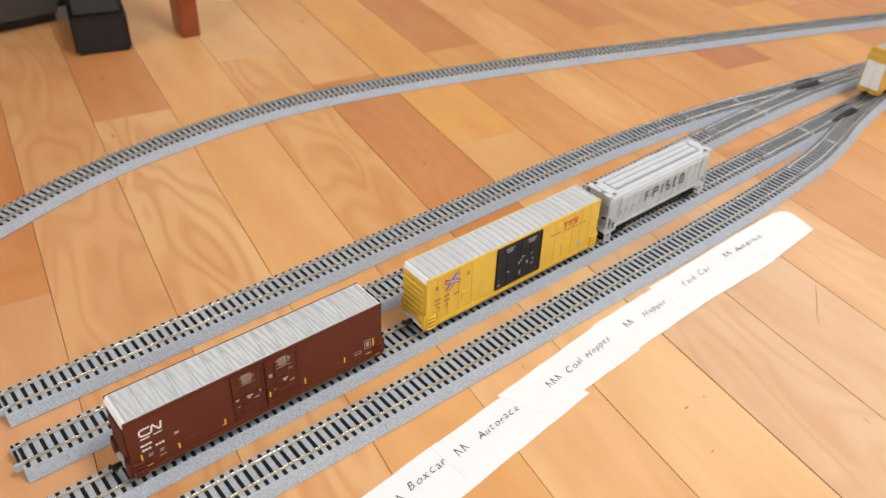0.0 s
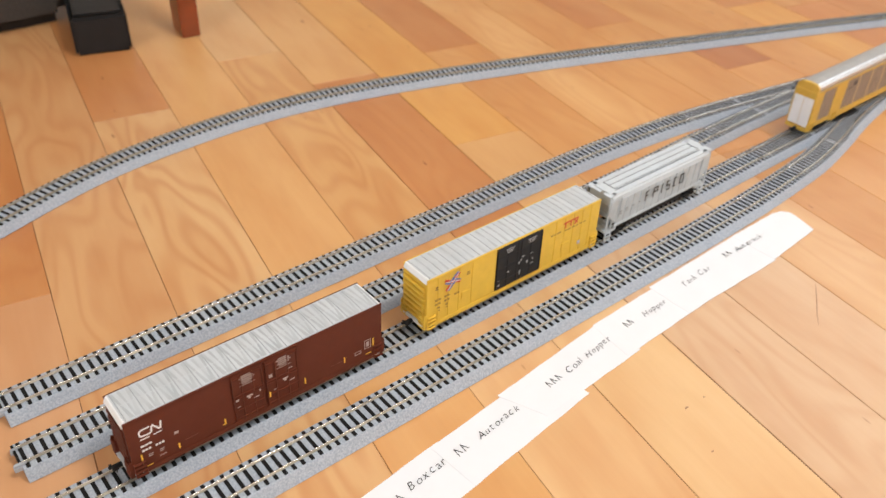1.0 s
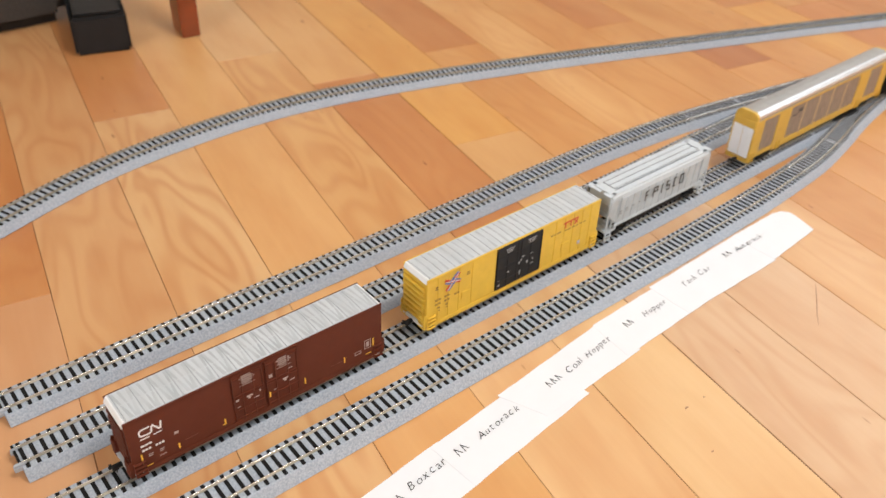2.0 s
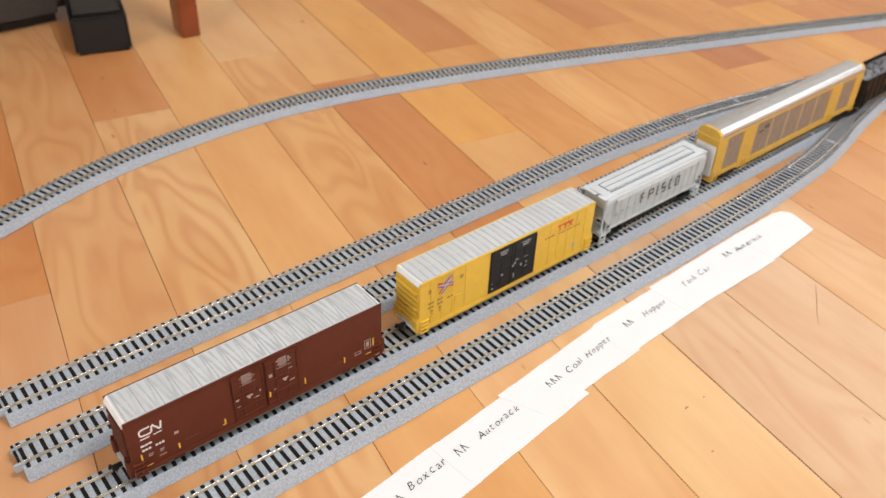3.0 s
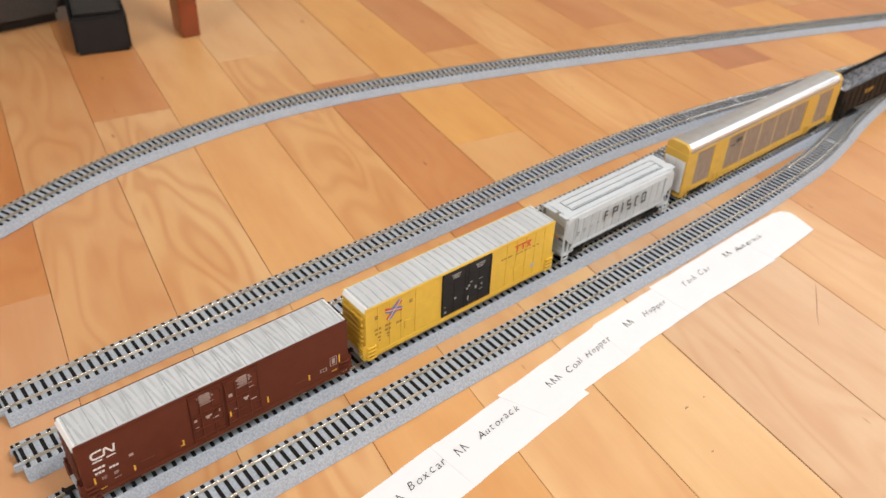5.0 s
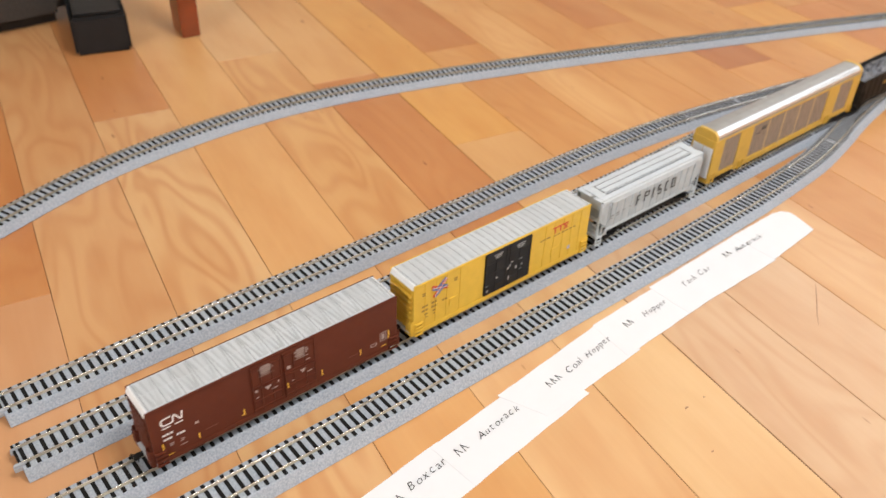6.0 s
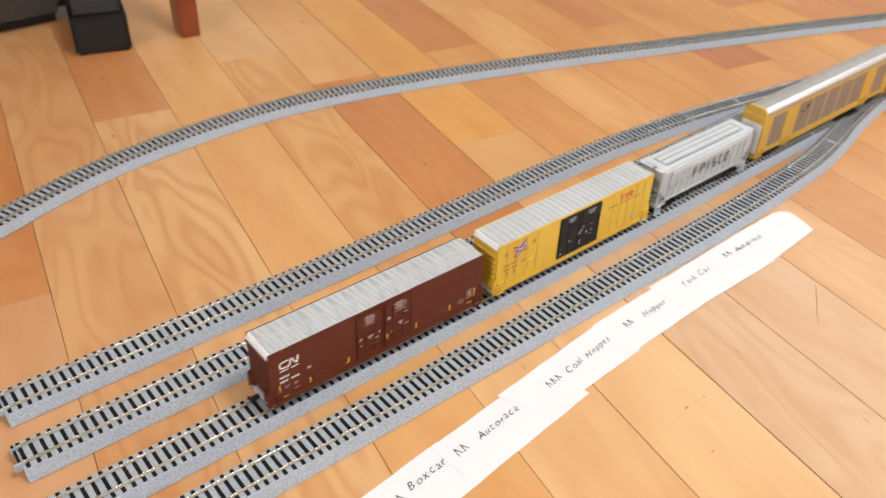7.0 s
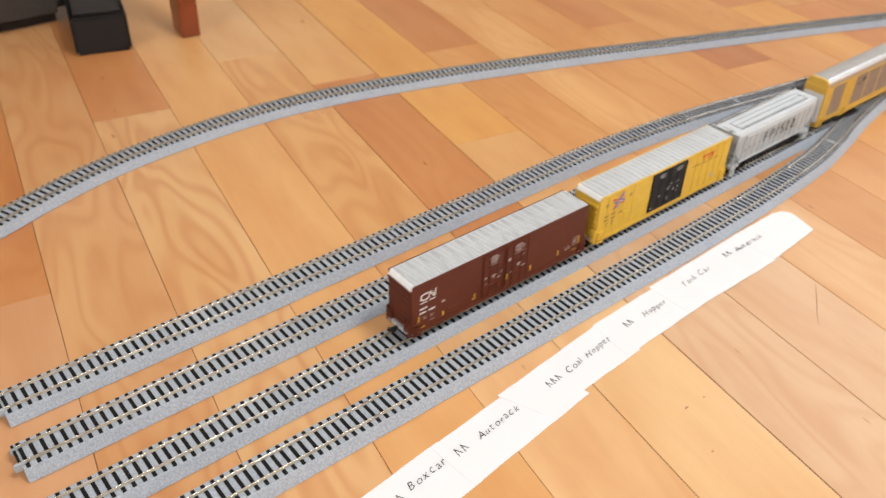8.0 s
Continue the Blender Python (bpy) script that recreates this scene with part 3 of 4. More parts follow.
def brown_boxcar():
    L, W, H = .2085, .0325, .0617
    car = boxcar(L, W, H, BROWN, BROWN, "brown high-cube toy boxcar with grey roof on the track", [(-.0275, -.0018), (-.0008, .0275)], .0010, True)
    y = -W / 2 - .0001
    h = L / 2
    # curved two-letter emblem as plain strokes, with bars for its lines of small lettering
    bm = bmesh.new()
    x, z = -.0957, .0425
    path = [(.0078, .0064), (.0024, .0062), (.0008, .0054), (.0002, .0036), (.0006, .0014), (.0020, .0004), (.0072, .0002), (.0086, .0010), (.0093, .0056), (.0103, .0062), (.0140, .0008), (.0150, .0008), (.0160, .0070)]
    ribbon(bm, [(x + a, z + b) for a, b in path], .0013, y)
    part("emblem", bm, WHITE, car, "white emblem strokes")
    decal(car, "lettering", [(-.0955, -.0890, .0396, .0406), (-.0862, -.0800, .0396, .0406), (-.0963, -.0938, .0330, .0347), (-.0933, -.0910, .0330, .0347), (-.0905, -.0885, .0330, .0347),
                             (-.0960, -.0942, .0285, .0303), (-.0937, -.0920, .0285, .0303), (-.0914, -.0897, .0285, .0303), (-.0865, -.0847, .0285, .0303), (-.0842, -.0824, .0285, .0303), (-.0819, -.0801, .0285, .0303)], y, WHITE, "white bars of lettering")
    faded = mat("faded_white_print", (0.42, 0.33, 0.30), .6)
    decal(car, "small_lettering", [(-.0925, -.0890, .0235, .0241), (-.0925, -.0895, .0218, .0224), (-.0845, -.0810, .0232, .0238), (-.0845, -.0815, .0216, .0222), (-.0725, -.0695, .0305, .0328), (-.085, -.080, .0175, .018)], y, faded, "faded bars of lettering")
    for x0 in (-.0245, .0055):
        decal(car, "door_lettering", [(x0 + .005, x0 + .0125, .0548, .0556), (x0 + .0035, x0 + .0145, .0530, .0541), (x0 + .005, x0 + .0155, .0511, .0521), (x0 + .004, x0 + .0140, .0493, .0502), (x0 + .0055, x0 + .0125, .0478, .0484), (x0 + .0035, x0 + .0155, .0462, .0466),
                                      (x0 - .0010, x0 + .0014, .0330, .0352) if x0 < 0 else (x0 - .0035, x0 - .0005, .0410, .0440), (x0 + .0075, x0 + .0125, .0330, .0344), (x0 + .0085, x0 + .0105, .0312, .0330), (x0 + .0130, x0 + .0175, .0290, .0300), (x0 - .0005, x0 + .0020, .0272, .0279), (x0 + .0120, x0 + .0165, .0415, .0422) if x0 > 0 else (x0 + .0180, x0 + .0190, .0330, .0355)],
              y - .0012, faded, "faded bars of lettering")
    for a in ((-.0972, .0173, .0268), (-.0352, .0160, .0215), (.0016, .0220, .0272), (.0322, .0165, .0225), (.0683, .0178, .0234), (.0958, .0203, .0292), (-.0708, .0155, .0205)):
        hooked = a[0] == -.0352
        decal(car, "yellow_mark", [(a[0] - .0006, a[0] + .0006, a[1], a[2])] + ([(a[0] - .0022, a[0] - .0006, a[1], a[1] + .0010)] if hooked else []), y - (.0012 if -.02 < a[0] < .03 else .0), MARK_Y, "yellow reflector mark")
    decal(car, "sill_mark", [(-.0950, -.0907, .0134, .0143)], y, MARK_Y, "yellow reflector mark")
    decal(car, "ghost_mark", [(-.0660, -.0560, .0205, .0209), (.0560, .0660, .0205, .0209)], y, mat("worn_brown_print", (.17, .06, .04), .6), "faint rubbed line")
    decal(car, "sill_mark", [(.0885, .0935, .0150, .0158)], y, MARK_Y, "yellow reflector mark")
    for x0, x1, z0, z1 in ((.0781, .0840, .0192, .0225), (.0873, .0935, .0210, .0300)):
        decal(car, "placard", [(x0, x1, z0, z0 + .0005), (x0, x1, z1 - .0005, z1), (x0, x0 + .0005, z0, z1), (x1 - .0005, x1, z0, z1)] + ([(x0 + .0018, x1 - .0018, z0 + .002, z1 - .002)] if z1 > .025 else []), y, faded, "pale outlined placard")
    return car


def yellow_boxcar():
    L, W, H = .2095, .0325, .0617
    car = boxcar(L, W, H, YELLOW, YELLOW, "yellow high-cube toy boxcar with black doors and grey roof", [], .0026, False)
    y = -W / 2 - .0001
    h = L / 2
    f = -W / 2
    door = part("door", boxes([(-.0276, .0270, f - .0012, f + .0002, .0140, .0590)], .0002), DOORBLACK, car, "black plug doors")
    each("door_bar", [(x - .0004, x + .0004, f - .0018, f - .0012, .0145, .0580) for x in (-.0268, -.0150, -.0030, .0010, .0130, .0262)], DOORBLACK, door)
    each("door_bar", [(-.027, .0265, f - .0017, f - .0012, z, z + .0007) for z in (.022, .036, .047)], DOORBLACK, door)
    decal(car, "door_lettering", [(-.0185, -.0085, .0553, .0562), (-.0175, -.0095, .0535, .0544), (-.0170, -.0100, .0518, .0526), (.0080, .0185, .0553, .0562), (.0090, .0175, .0535, .0544), (.0095, .0165, .0518, .0526), (.0005, .0022, .0350, .0375), (.0020, .0050, .0390, .0402), (.0080, .0100, .0300, .0330), (.0120, .0165, .0385, .0390), (.0130, .0170, .0270, .0276),
                                  (.0000, .0012, .0205, .0255), (-.0020, .0000, .0330, .0352), (-.0260, -.0240, .0245, .0250), (-.0255, -.0235, .0180, .0200), (-.0150, -.0130, .0290, .0310), (.0150, .0165, .0310, .0330)],
          f - .0019, mat("grey_print", (.34, .34, .34), .6), "pale bars of lettering")
    rows = []
    for i in range(17):
        x = -h + .012 + i * (L - .024) / 16
        if not -.060 < x < .036:
            rows += [(x - .0008, x + .0008, min(sd * W / 2, sd * (W / 2 + .0005)), max(sd * W / 2, sd * (W / 2 + .0005)), .0135, .0585) for sd in (-1, 1)]
    each("side_post", rows, YELLOW, car)
    each("side_panel", [(-.0560, -.0290, f - .0005, f, .0140, .0588), (-.0670, -.0590, f - .0009, f, .0235, .0310), (.0555, .0655, f - .0009, f, .0215, .0300)], YELLOW, car, .0002)
    x, z = -.0780, .0485
    bm = bmesh.new()
    slant(bm, x - .0085, z + .0042, x + .0085, z - .0035, .0024, y - .0005)
    slant(bm, x - .0070, z - .0070, x + .0075, z + .0068, .0024, y - .0006)
    part("emblem", bm, MARK_R, car, "red crossed emblem strokes")
    bm = bmesh.new()
    slant(bm, x - .0085, z + .0015, x + .0000, z - .0024, .0013, y - .0008)
    slant(bm, x + .0000, z + .0026, x + .0085, z - .0008, .0013, y - .0008)
    slant(bm, x - .0045, z - .0075, x + .0045, z + .0010, .0014, y - .0008)
    slant(bm, x - .0035, z + .0004, x + .0055, z + .0084, .0014, y - .0008)
    part("emblem_band", bm, MARK_B, car, "blue emblem strokes")
    bm = bmesh.new()
    slant(bm, x - .0080, z + .0026, x + .0080, z - .0020, .0004, y - .0009)
    slant(bm, x - .0060, z - .0072, x + .0070, z + .0075, .0004, y - .00095)
    part("emblem_line", bm, WHITE, car, "white emblem strokes")
    small = mat("brown_print", (.33, .20, .045), .6)
    decal(car, "lettering", [(-.0965, -.0935, .0490, .0504), (-.0965, -.0935, .0470, .0484), (-.0625, -.0590, .0500, .0513), (-.0625, -.0590, .0480, .0493),
                             (-.0966, -.0940, .0350, .0370), (-.0930, -.0905, .0350, .0370), (-.0866, -.0840, .0350, .0370), (-.0830, -.0808, .0350, .0370), (-.0755, -.0730, .0325, .0345), (-.0720, -.0700, .0325, .0345),
                             (-.0966, -.0940, .0305, .0325), (-.0930, -.0905, .0305, .0325), (-.0866, -.0840, .0305, .0325), (-.0830, -.0808, .0305, .0325), (-.0940, -.0910, .0262, .0280), (-.0850, -.0825, .0262, .0280), (-.0930, -.0910, .0232, .0246), (-.0845, -.0828, .0232, .0246),
                             (.0390, .0415, .0443, .0458), (.0425, .0450, .0443, .0458), (.0465, .0520, .0443, .0458), (.0570, .0605, .0437, .0448), (.0615, .0650, .0437, .0448), (.0670, .0705, .0437, .0448), (.0720, .0745, .0437, .0448), (.0770, .0800, .0437, .0448), (.0820, .0850, .0437, .0448)], y - .0005, small, "brown bars of lettering")
    bm = bmesh.new()
    x, z = .0545, .0470
    for a in ((0, .0060, .0200, .0060), (.0033, .0050, .0033, 0), (.0103, .0050, .0103, 0), (.0150, .0050, .0195, 0), (.0195, .0050, .0150, 0)):
        slant(bm, x + a[0], z + a[1], x + a[2], z + a[3], .0014, y - .0005)
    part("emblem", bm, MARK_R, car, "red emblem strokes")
    decal(car, "data_plate", [(.0775, .0810, .0205, .0245)], y - .0005, mat("pale_blue_print", (.42, .40, .48), .6), "pale square plate")
    return car


def covered_hopper():
    """A three-bay covered hopper: ribbed leaning sides, roof with long trough hatches and walkway, open slanting ends."""
    L, W, H = .160, .0335, .0590
    h, w = L / 2, W / 2
    car = thing("covered_hopper", Matrix.Identity(4), "light grey covered hopper toy wagon with ribbed sides", "toy hopper", "train cars")
    bm = bmesh.new()
    prof_top = [(-w + .0012, .0195), (w - .0012, .0195), (w, H - .0105), (w - .0020, H - .0055), (-w + .0020, H - .0055), (-w, H - .0105)]
    sweep(bm, [[Vector((x, y, z)) for y, z in prof_top] for x in (-h + .0165, h - .0165)])
    body = part("body", bm, HOPPER, car)
    for s in (-1, 1):
        # slanting end sheet, side wings over it, and the open end frame
        bm = bmesh.new()
        e = s * h
        xb, xe = s * (h - .0165), s * (h - .0030)
        sweep(bm, [[Vector((xb, y, z)) for y, z in ((-w + .002, .018), (w - .002, .018), (w - .002, H - .006), (-w + .002, H - .006))],
                   [Vector((xe, y, z)) for y, z in ((-w + .003, H - .016), (w - .003, H - .016), (w - .003, H - .006), (-w + .003, H - .006))]])
        part("slope_sheet", bm, HOPPER, car)
        for sy in (-1, 1):
            bm = bmesh.new()
            ring = [(xb, .0195, .0012), (xb - s * -.002, .0195, .0012), (e - s * .004, .0300, .0008), (e - s * .0015, .0330, .0007), (e - s * .0015, H - .0105, 0), (e - s * .0015, H - .0072, .0014), (xb, H - .0072, .0014), (xb, H - .0105, 0)]
            sweep(bm, [[Vector((x, sy * (w - inset - d), z)) for x, z, inset in ring] for d in (0, .0009)])
            part("side_wing", bm, HOPPER, car)
            yy = sy * (w - .0014)
            part("corner_post", boxes([(min(e, e - s * .0014), max(e, e - s * .0014), yy - .0008, yy + .0008, .012, H - .006)], .0003), HOPPER, car)
            part("end_strut", boxes([(min(e - s * .0066, e - s * .0076), max(e - s * .0066, e - s * .0076), yy - .0006, yy + .0006, .0150, .0262)]), HOPPER, car)
            lad = part("ladder", boxes([(e - s * .0045 + dx - .0006, e - s * .0045 + dx + .0006, yy - .0006, yy + .0006, .0030, .0160) for dx in (-.0036, .0036)]), HOPPER, car)
            each("rung", [(e - s * .0045 - .0040, e - s * .0045 + .0040, min(yy, yy + sy * .0014), max(yy, yy + sy * .0014), .0040 + i * .0042, .0054 + i * .0042) for i in range(3)], HOPPER, lad, .0003)
            each("grab_iron", [(min(e - s * .0008, e + s * .0006), max(e - s * .0008, e + s * .0006), min(sy * .0085, sy * (w - .001)), max(sy * .0085, sy * (w - .001)), z, z + .0009) for z in (.021, .0265, .032)], HOPPER, car)
        part("end_platform", boxes([(min(s * (h - .016), e + s * .0005), max(s * (h - .016), e + s * .0005), -w + .001, w - .001, .0125, .0155)], .0004), HOPPER, car)
        bm = bmesh.new()
        rod(bm, (e - s * .001, -w + .0015, .034), (e - s * .001, w - .0015, .034), .0005, 6)
        part("end_brace", bm, HOPPER, car)
        # pale end walkway with a notch in its outer edge
        part("end_walkway", boxes([(min(e - s * .0100, e - s * .0040), max(e - s * .0100, e - s * .0040), -w + .0015, w - .0015, H - .0046, H - .0034),
                                   (min(e - s * .0040, e + s * .0008), max(e - s * .0040, e + s * .0008), -w + .0015, -.0055, H - .0046, H - .0034),
                                   (min(e - s * .0040, e + s * .0008), max(e - s * .0040, e + s * .0008), -.0015, w - .0015, H - .0046, H - .0034)], .0002), HOPPER_ROOF, car, "pale notched end walkway")
        coupler(car, e + s * .001, s)
        truck(car, s * (h - .022))
    # side posts
    for s in (-1, 1):
        for i in range(13):
            x = -h + .0135 + i * (L - .027) / 12
            bm = bmesh.new()
            yb, yt = s * (w - .0012), s * w
            sweep(bm, [[Vector((x + a, yb + s * b, .0195)) for a, b in ((-.0009, -.0004), (.0009, -.0004), (.0008, .0007), (-.0008, .0007))],
                       [Vector((x + a, yt + s * b, H - .0105)) for a, b in ((-.0009, -.0004), (.0009, -.0004), (.0008, .0007), (-.0008, .0007))]])
            part("side_post", bm, HOPPER, body)
        yy = s * (w - .0010)
        part("side_sill", boxes([(-h + .010, h - .010, min(yy, yy + s * .0012), max(yy, yy + s * .0012), .0176, .0204)], .0003), HOPPER, body)
    # roof
    bm = bmesh.new()
    prof = [(-w + .0003, H - .0078), (w - .0003, H - .0078), (w - .0008, H - .0056), (w * .45, H - .0022), (-w * .45, H - .0022), (-w + .0008, H - .0056)]
    sweep(bm, [[Vector((x, y, z)) for y, z in prof] for x in (-h + .003, h - .003)])
    roof = part("roof", bm, HOPPER_ROOF, car, "pale grey roof")
    each("hatch", [(-h + .014, h - .014, yy - .0033, yy + .0033, H - .0030, H - .0018) for yy in (-.0040, .0034)], HOPPER_ROOF, roof, .0003)
    each("running_board", [(-h + .006, h - .006, yy - .0026, yy + .0026, H - .0060, H - .0034) for yy in (-.0120, .0120)], HOPPER_ROOF, roof)
    # dark strips along the hatches, with the gaps' shade put into their colour
    seam = mat("shadowed_seam_grey", (.16, .17, .18), .6)
    each("hatch_edge", [(-h + .013, h - .013, yy - .0002, yy + .0002, H - .0036, H - .00175) for yy in (-.0092, -.0074, -.0003, .0069)] + [(sx - .00025, sx + .00025, -.0074, .0069, H - .0036, H - .0017) for sx in (-h + .0133, h - .0133)], seam, roof)
    # discharge bays
    for x in (-.036, 0, .036):
        bm = bmesh.new()
        sweep(bm, [[Vector((x + a, b, .0198)) for a, b in ((-.015, -.0085), (.015, -.0085), (.015, .0085), (-.015, .0085))],
                   [Vector((x + a, b, .0050)) for a, b in ((-.005, -.007), (.005, -.007), (.005, .007), (-.005, .007))]])
        part("discharge_bay", bm, HOPPER, car)
    part("centre_sill", boxes([(-h, h, -.0035, .0035, .0085, .0118)]), HOPPER, car)
    # black box added to stand in for the shade under the hopper
    part("underframe", boxes([(-h + .034, h - .034, -.0125, .0125, .0070, .0185)], .0006), BLACK, car, "added black box for the shade between the discharge bays")
    # six large dark marks as plain strokes
    y = -w - .0007
    z0, z1, k = .0325, .0442, .0016
    zm = (z0 + z1) / 2
    marks = [((-.0270, -.0205), "LTM"), ((-.0149, -.0072), "LTMu"), ((-.0014, .0004), "L"), ((.0060, .0128), "TMBlr"), ((.0180, .0242), "LTB"), ((.0284, .0352), "LTBR")]
    for (a, b), kinds in marks:
        bar = {"L": (a, a + k, z0, z1), "R": (b - k, b, z0, z1), "T": (a + k, b - k, z1 - k, z1), "M": (a + k, b - k, zm - k / 2, zm + k / 2), "B": (a + k, b - k, z0, z0 + k),
               "l": (a, a + k, zm - k / 2, z1), "u": (b - k, b, zm - k / 2, z1), "r": (b - k, b, z0, zm + k / 2)}
        decal(car, "block_mark", [bar[q] for q in kinds], y, MARK_K, "dark painted block mark")
    pr = mat("faint_grey_print", (.22, .22, .22), .6)
    decal(car, "small_lettering", [(-.0640, -.0600, .0335, .0345), (-.0640, -.0605, .0310, .0318), (-.0560, -.0510, .0340, .0350), (-.0555, -.0515, .0315, .0322), (-.0460, -.0425, .0340, .0348), (-.0360, -.0330, .0345, .0353)], y + .0005, pr, "faint bars of lettering")
    return car


def autorack():
    """A tall autorack: yellow frame, screened side panels, domed silver roof, white end doors."""
    L, W, H = .305, .0290, .0700
    h, w = L / 2, W / 2
    car = thing("autorack", Matrix.Identity(4), "yellow toy autorack with tan screen sides and silver roof", "toy autorack", "train cars")
    part("body", boxes([(-h + .001, h - .001, -w + .001, w - .001, .0130, H - .010)], .0004), RACKYEL, car)
    # domed roof, swept across
    bm = bmesh.new()
    prof = [(-w + .0006, H - .0105), (w - .0006, H - .0105), (w - .0006, H - .0068), (w - .0014, H - .0042), (w - .0044, H - .0012), (w - .0056, H - .0005), (0, H), (-w + .0056, H - .0005), (-w + .0044, H - .0012), (-w + .0014, H - .0042), (-w + .0006, H - .0068)]
    sweep(bm, [[Vector((x, y, z)) for y, z in prof] for x in (-h + .003, h - .003)])
    roof = part("roof", bm, RACKROOF, car, "silver roof with a painted highlight along its rounded edges")
    roof.data.materials.append(RACKROOF_LIT)
    # shoulder faces take the lit copy, a painted highlight
    for f in roof.data.polygons:
        f.material_index = 1 if .3 < abs(f.normal.y) < .96 else 0
    for s in (-1, 1):
        e = s * h
        # yellow hood over the end doors
        bm = bmesh.new()
        pr = [(y * 1.01, z + .0003) for y, z in prof]
        sweep(bm, [[Vector((x, y, z)) for y, z in pr] for x in sorted((e, e - s * .004))])
        part("end_hood", bm, RACKYEL, car, "yellow end hood")
        for s2 in (-1, 1):
            rows = [(min(e, e + s * .0012), max(e, e + s * .0012), min(s2 * .0003, s2 * (w - .0018)), max(s2 * .0003, s2 * (w - .0018)), .0145, H - .0185)]
            d = part("end_door", boxes(rows, .0004), RACKDOOR, car, "white end door")
            each("door_rib", [(min(e + s * .0012, e + s * .0016), max(e + s * .0012, e + s * .0016), s2 * (.001 + k * .0034) - .0003, s2 * (.001 + k * .0034) + .0003, .0160, H - .0197) for k in range(1, 4)], RACKDOOR, d)
            part("corner_post", boxes([(e - .0006, e + .0006, min(s2 * (w - .0016), s2 * w), max(s2 * (w - .0016), s2 * w), .0120, H - .0100)], .0003), RACKYEL, car)
        part("end_header", boxes([(min(e, e + s * .0014), max(e, e + s * .0014), -w + .001, w - .001, H - .0183, H - .0095)], .0004), RACKYEL, car)
        part("end_step", boxes([(min(e - s * .006, e + s * .001), max(e - s * .006, e + s * .001), -w, w, .0085, .0130)], .0005), RACKYEL, car)
        coupler(car, e, s)
        truck(car, s * (h - .038), colour=BLACK)
    for s in (-1, 1):
        yy = s * (w - .001)
        o1, o2 = yy + s * .0005, yy + s * .0011
        # screen panels between the posts
        n = 5
        span = .158 / n
        panels = [(-.1345, -.1060), (.1040, .1345)] + [(-.0795 + i * span, -.0807 + (i + 1) * span) for i in range(n)]
        for a, b in panels:
            p = part("screen_panel", boxes([(a, b, min(yy, o1), max(yy, o1), .0185, H - .0125)]), SCREEN, car, "tan perforated screen panel")
            each("screen_rib", [(a + (b - a) * k / 6 - .0002, a + (b - a) * k / 6 + .0002, min(o1, o1 + s * .0003), max(o1, o1 + s * .0003), .0190, H - .0130) for k in range(1, 6)], SCREEN, p)
        rows = [(b - .0002, b + .0012, min(yy, o2), max(yy, o2), .0150, H - .0110) for a, b in panels[2:-1]]
        each("side_post", rows, THINPOST, car)
        each("wide_post", [(a, b, min(yy, o2), max(yy, o2), .0140, H - .0110) for a, b in ((-.1055, -.0800), (.0785, .1035), (-h, -.1350), (.1350, h))], RACKYEL, car, .0003)
        part("top_rail", boxes([(-h, h, min(yy, o2), max(yy, o2), H - .0120, H - .0100)], .0003), RACKYEL, car)
        part("side_sill", boxes([(-h, h, min(yy, o2), max(yy, o2), .0120, .0165), (-h + .05, h - .05, min(yy, o2), max(yy, o2), .0095, .0125)], .0003), RACKYEL, car)
        for x in (-h + .006, -.093, .091, h - .006):
            ladder(car, x, s * (w + .0004), .0100, .0190, 4, RACKYEL, .0030)
    y = -w - .0002
    decal(car, "lettering", [(-.0745, -.0715, .0455, .0475), (-.0700, -.0670, .0455, .0475), (-.0655, -.0625, .0480, .0530), (-.0618, -.0590, .0480, .0530), (-.0583, -.0555, .0480, .0530)], y - .0006, MARK_K, "dark bars of lettering")
    part("underframe", boxes([(-h + .01, h - .01, -.008, .008, .0070, .0135)]), BLACK, car)
    return car


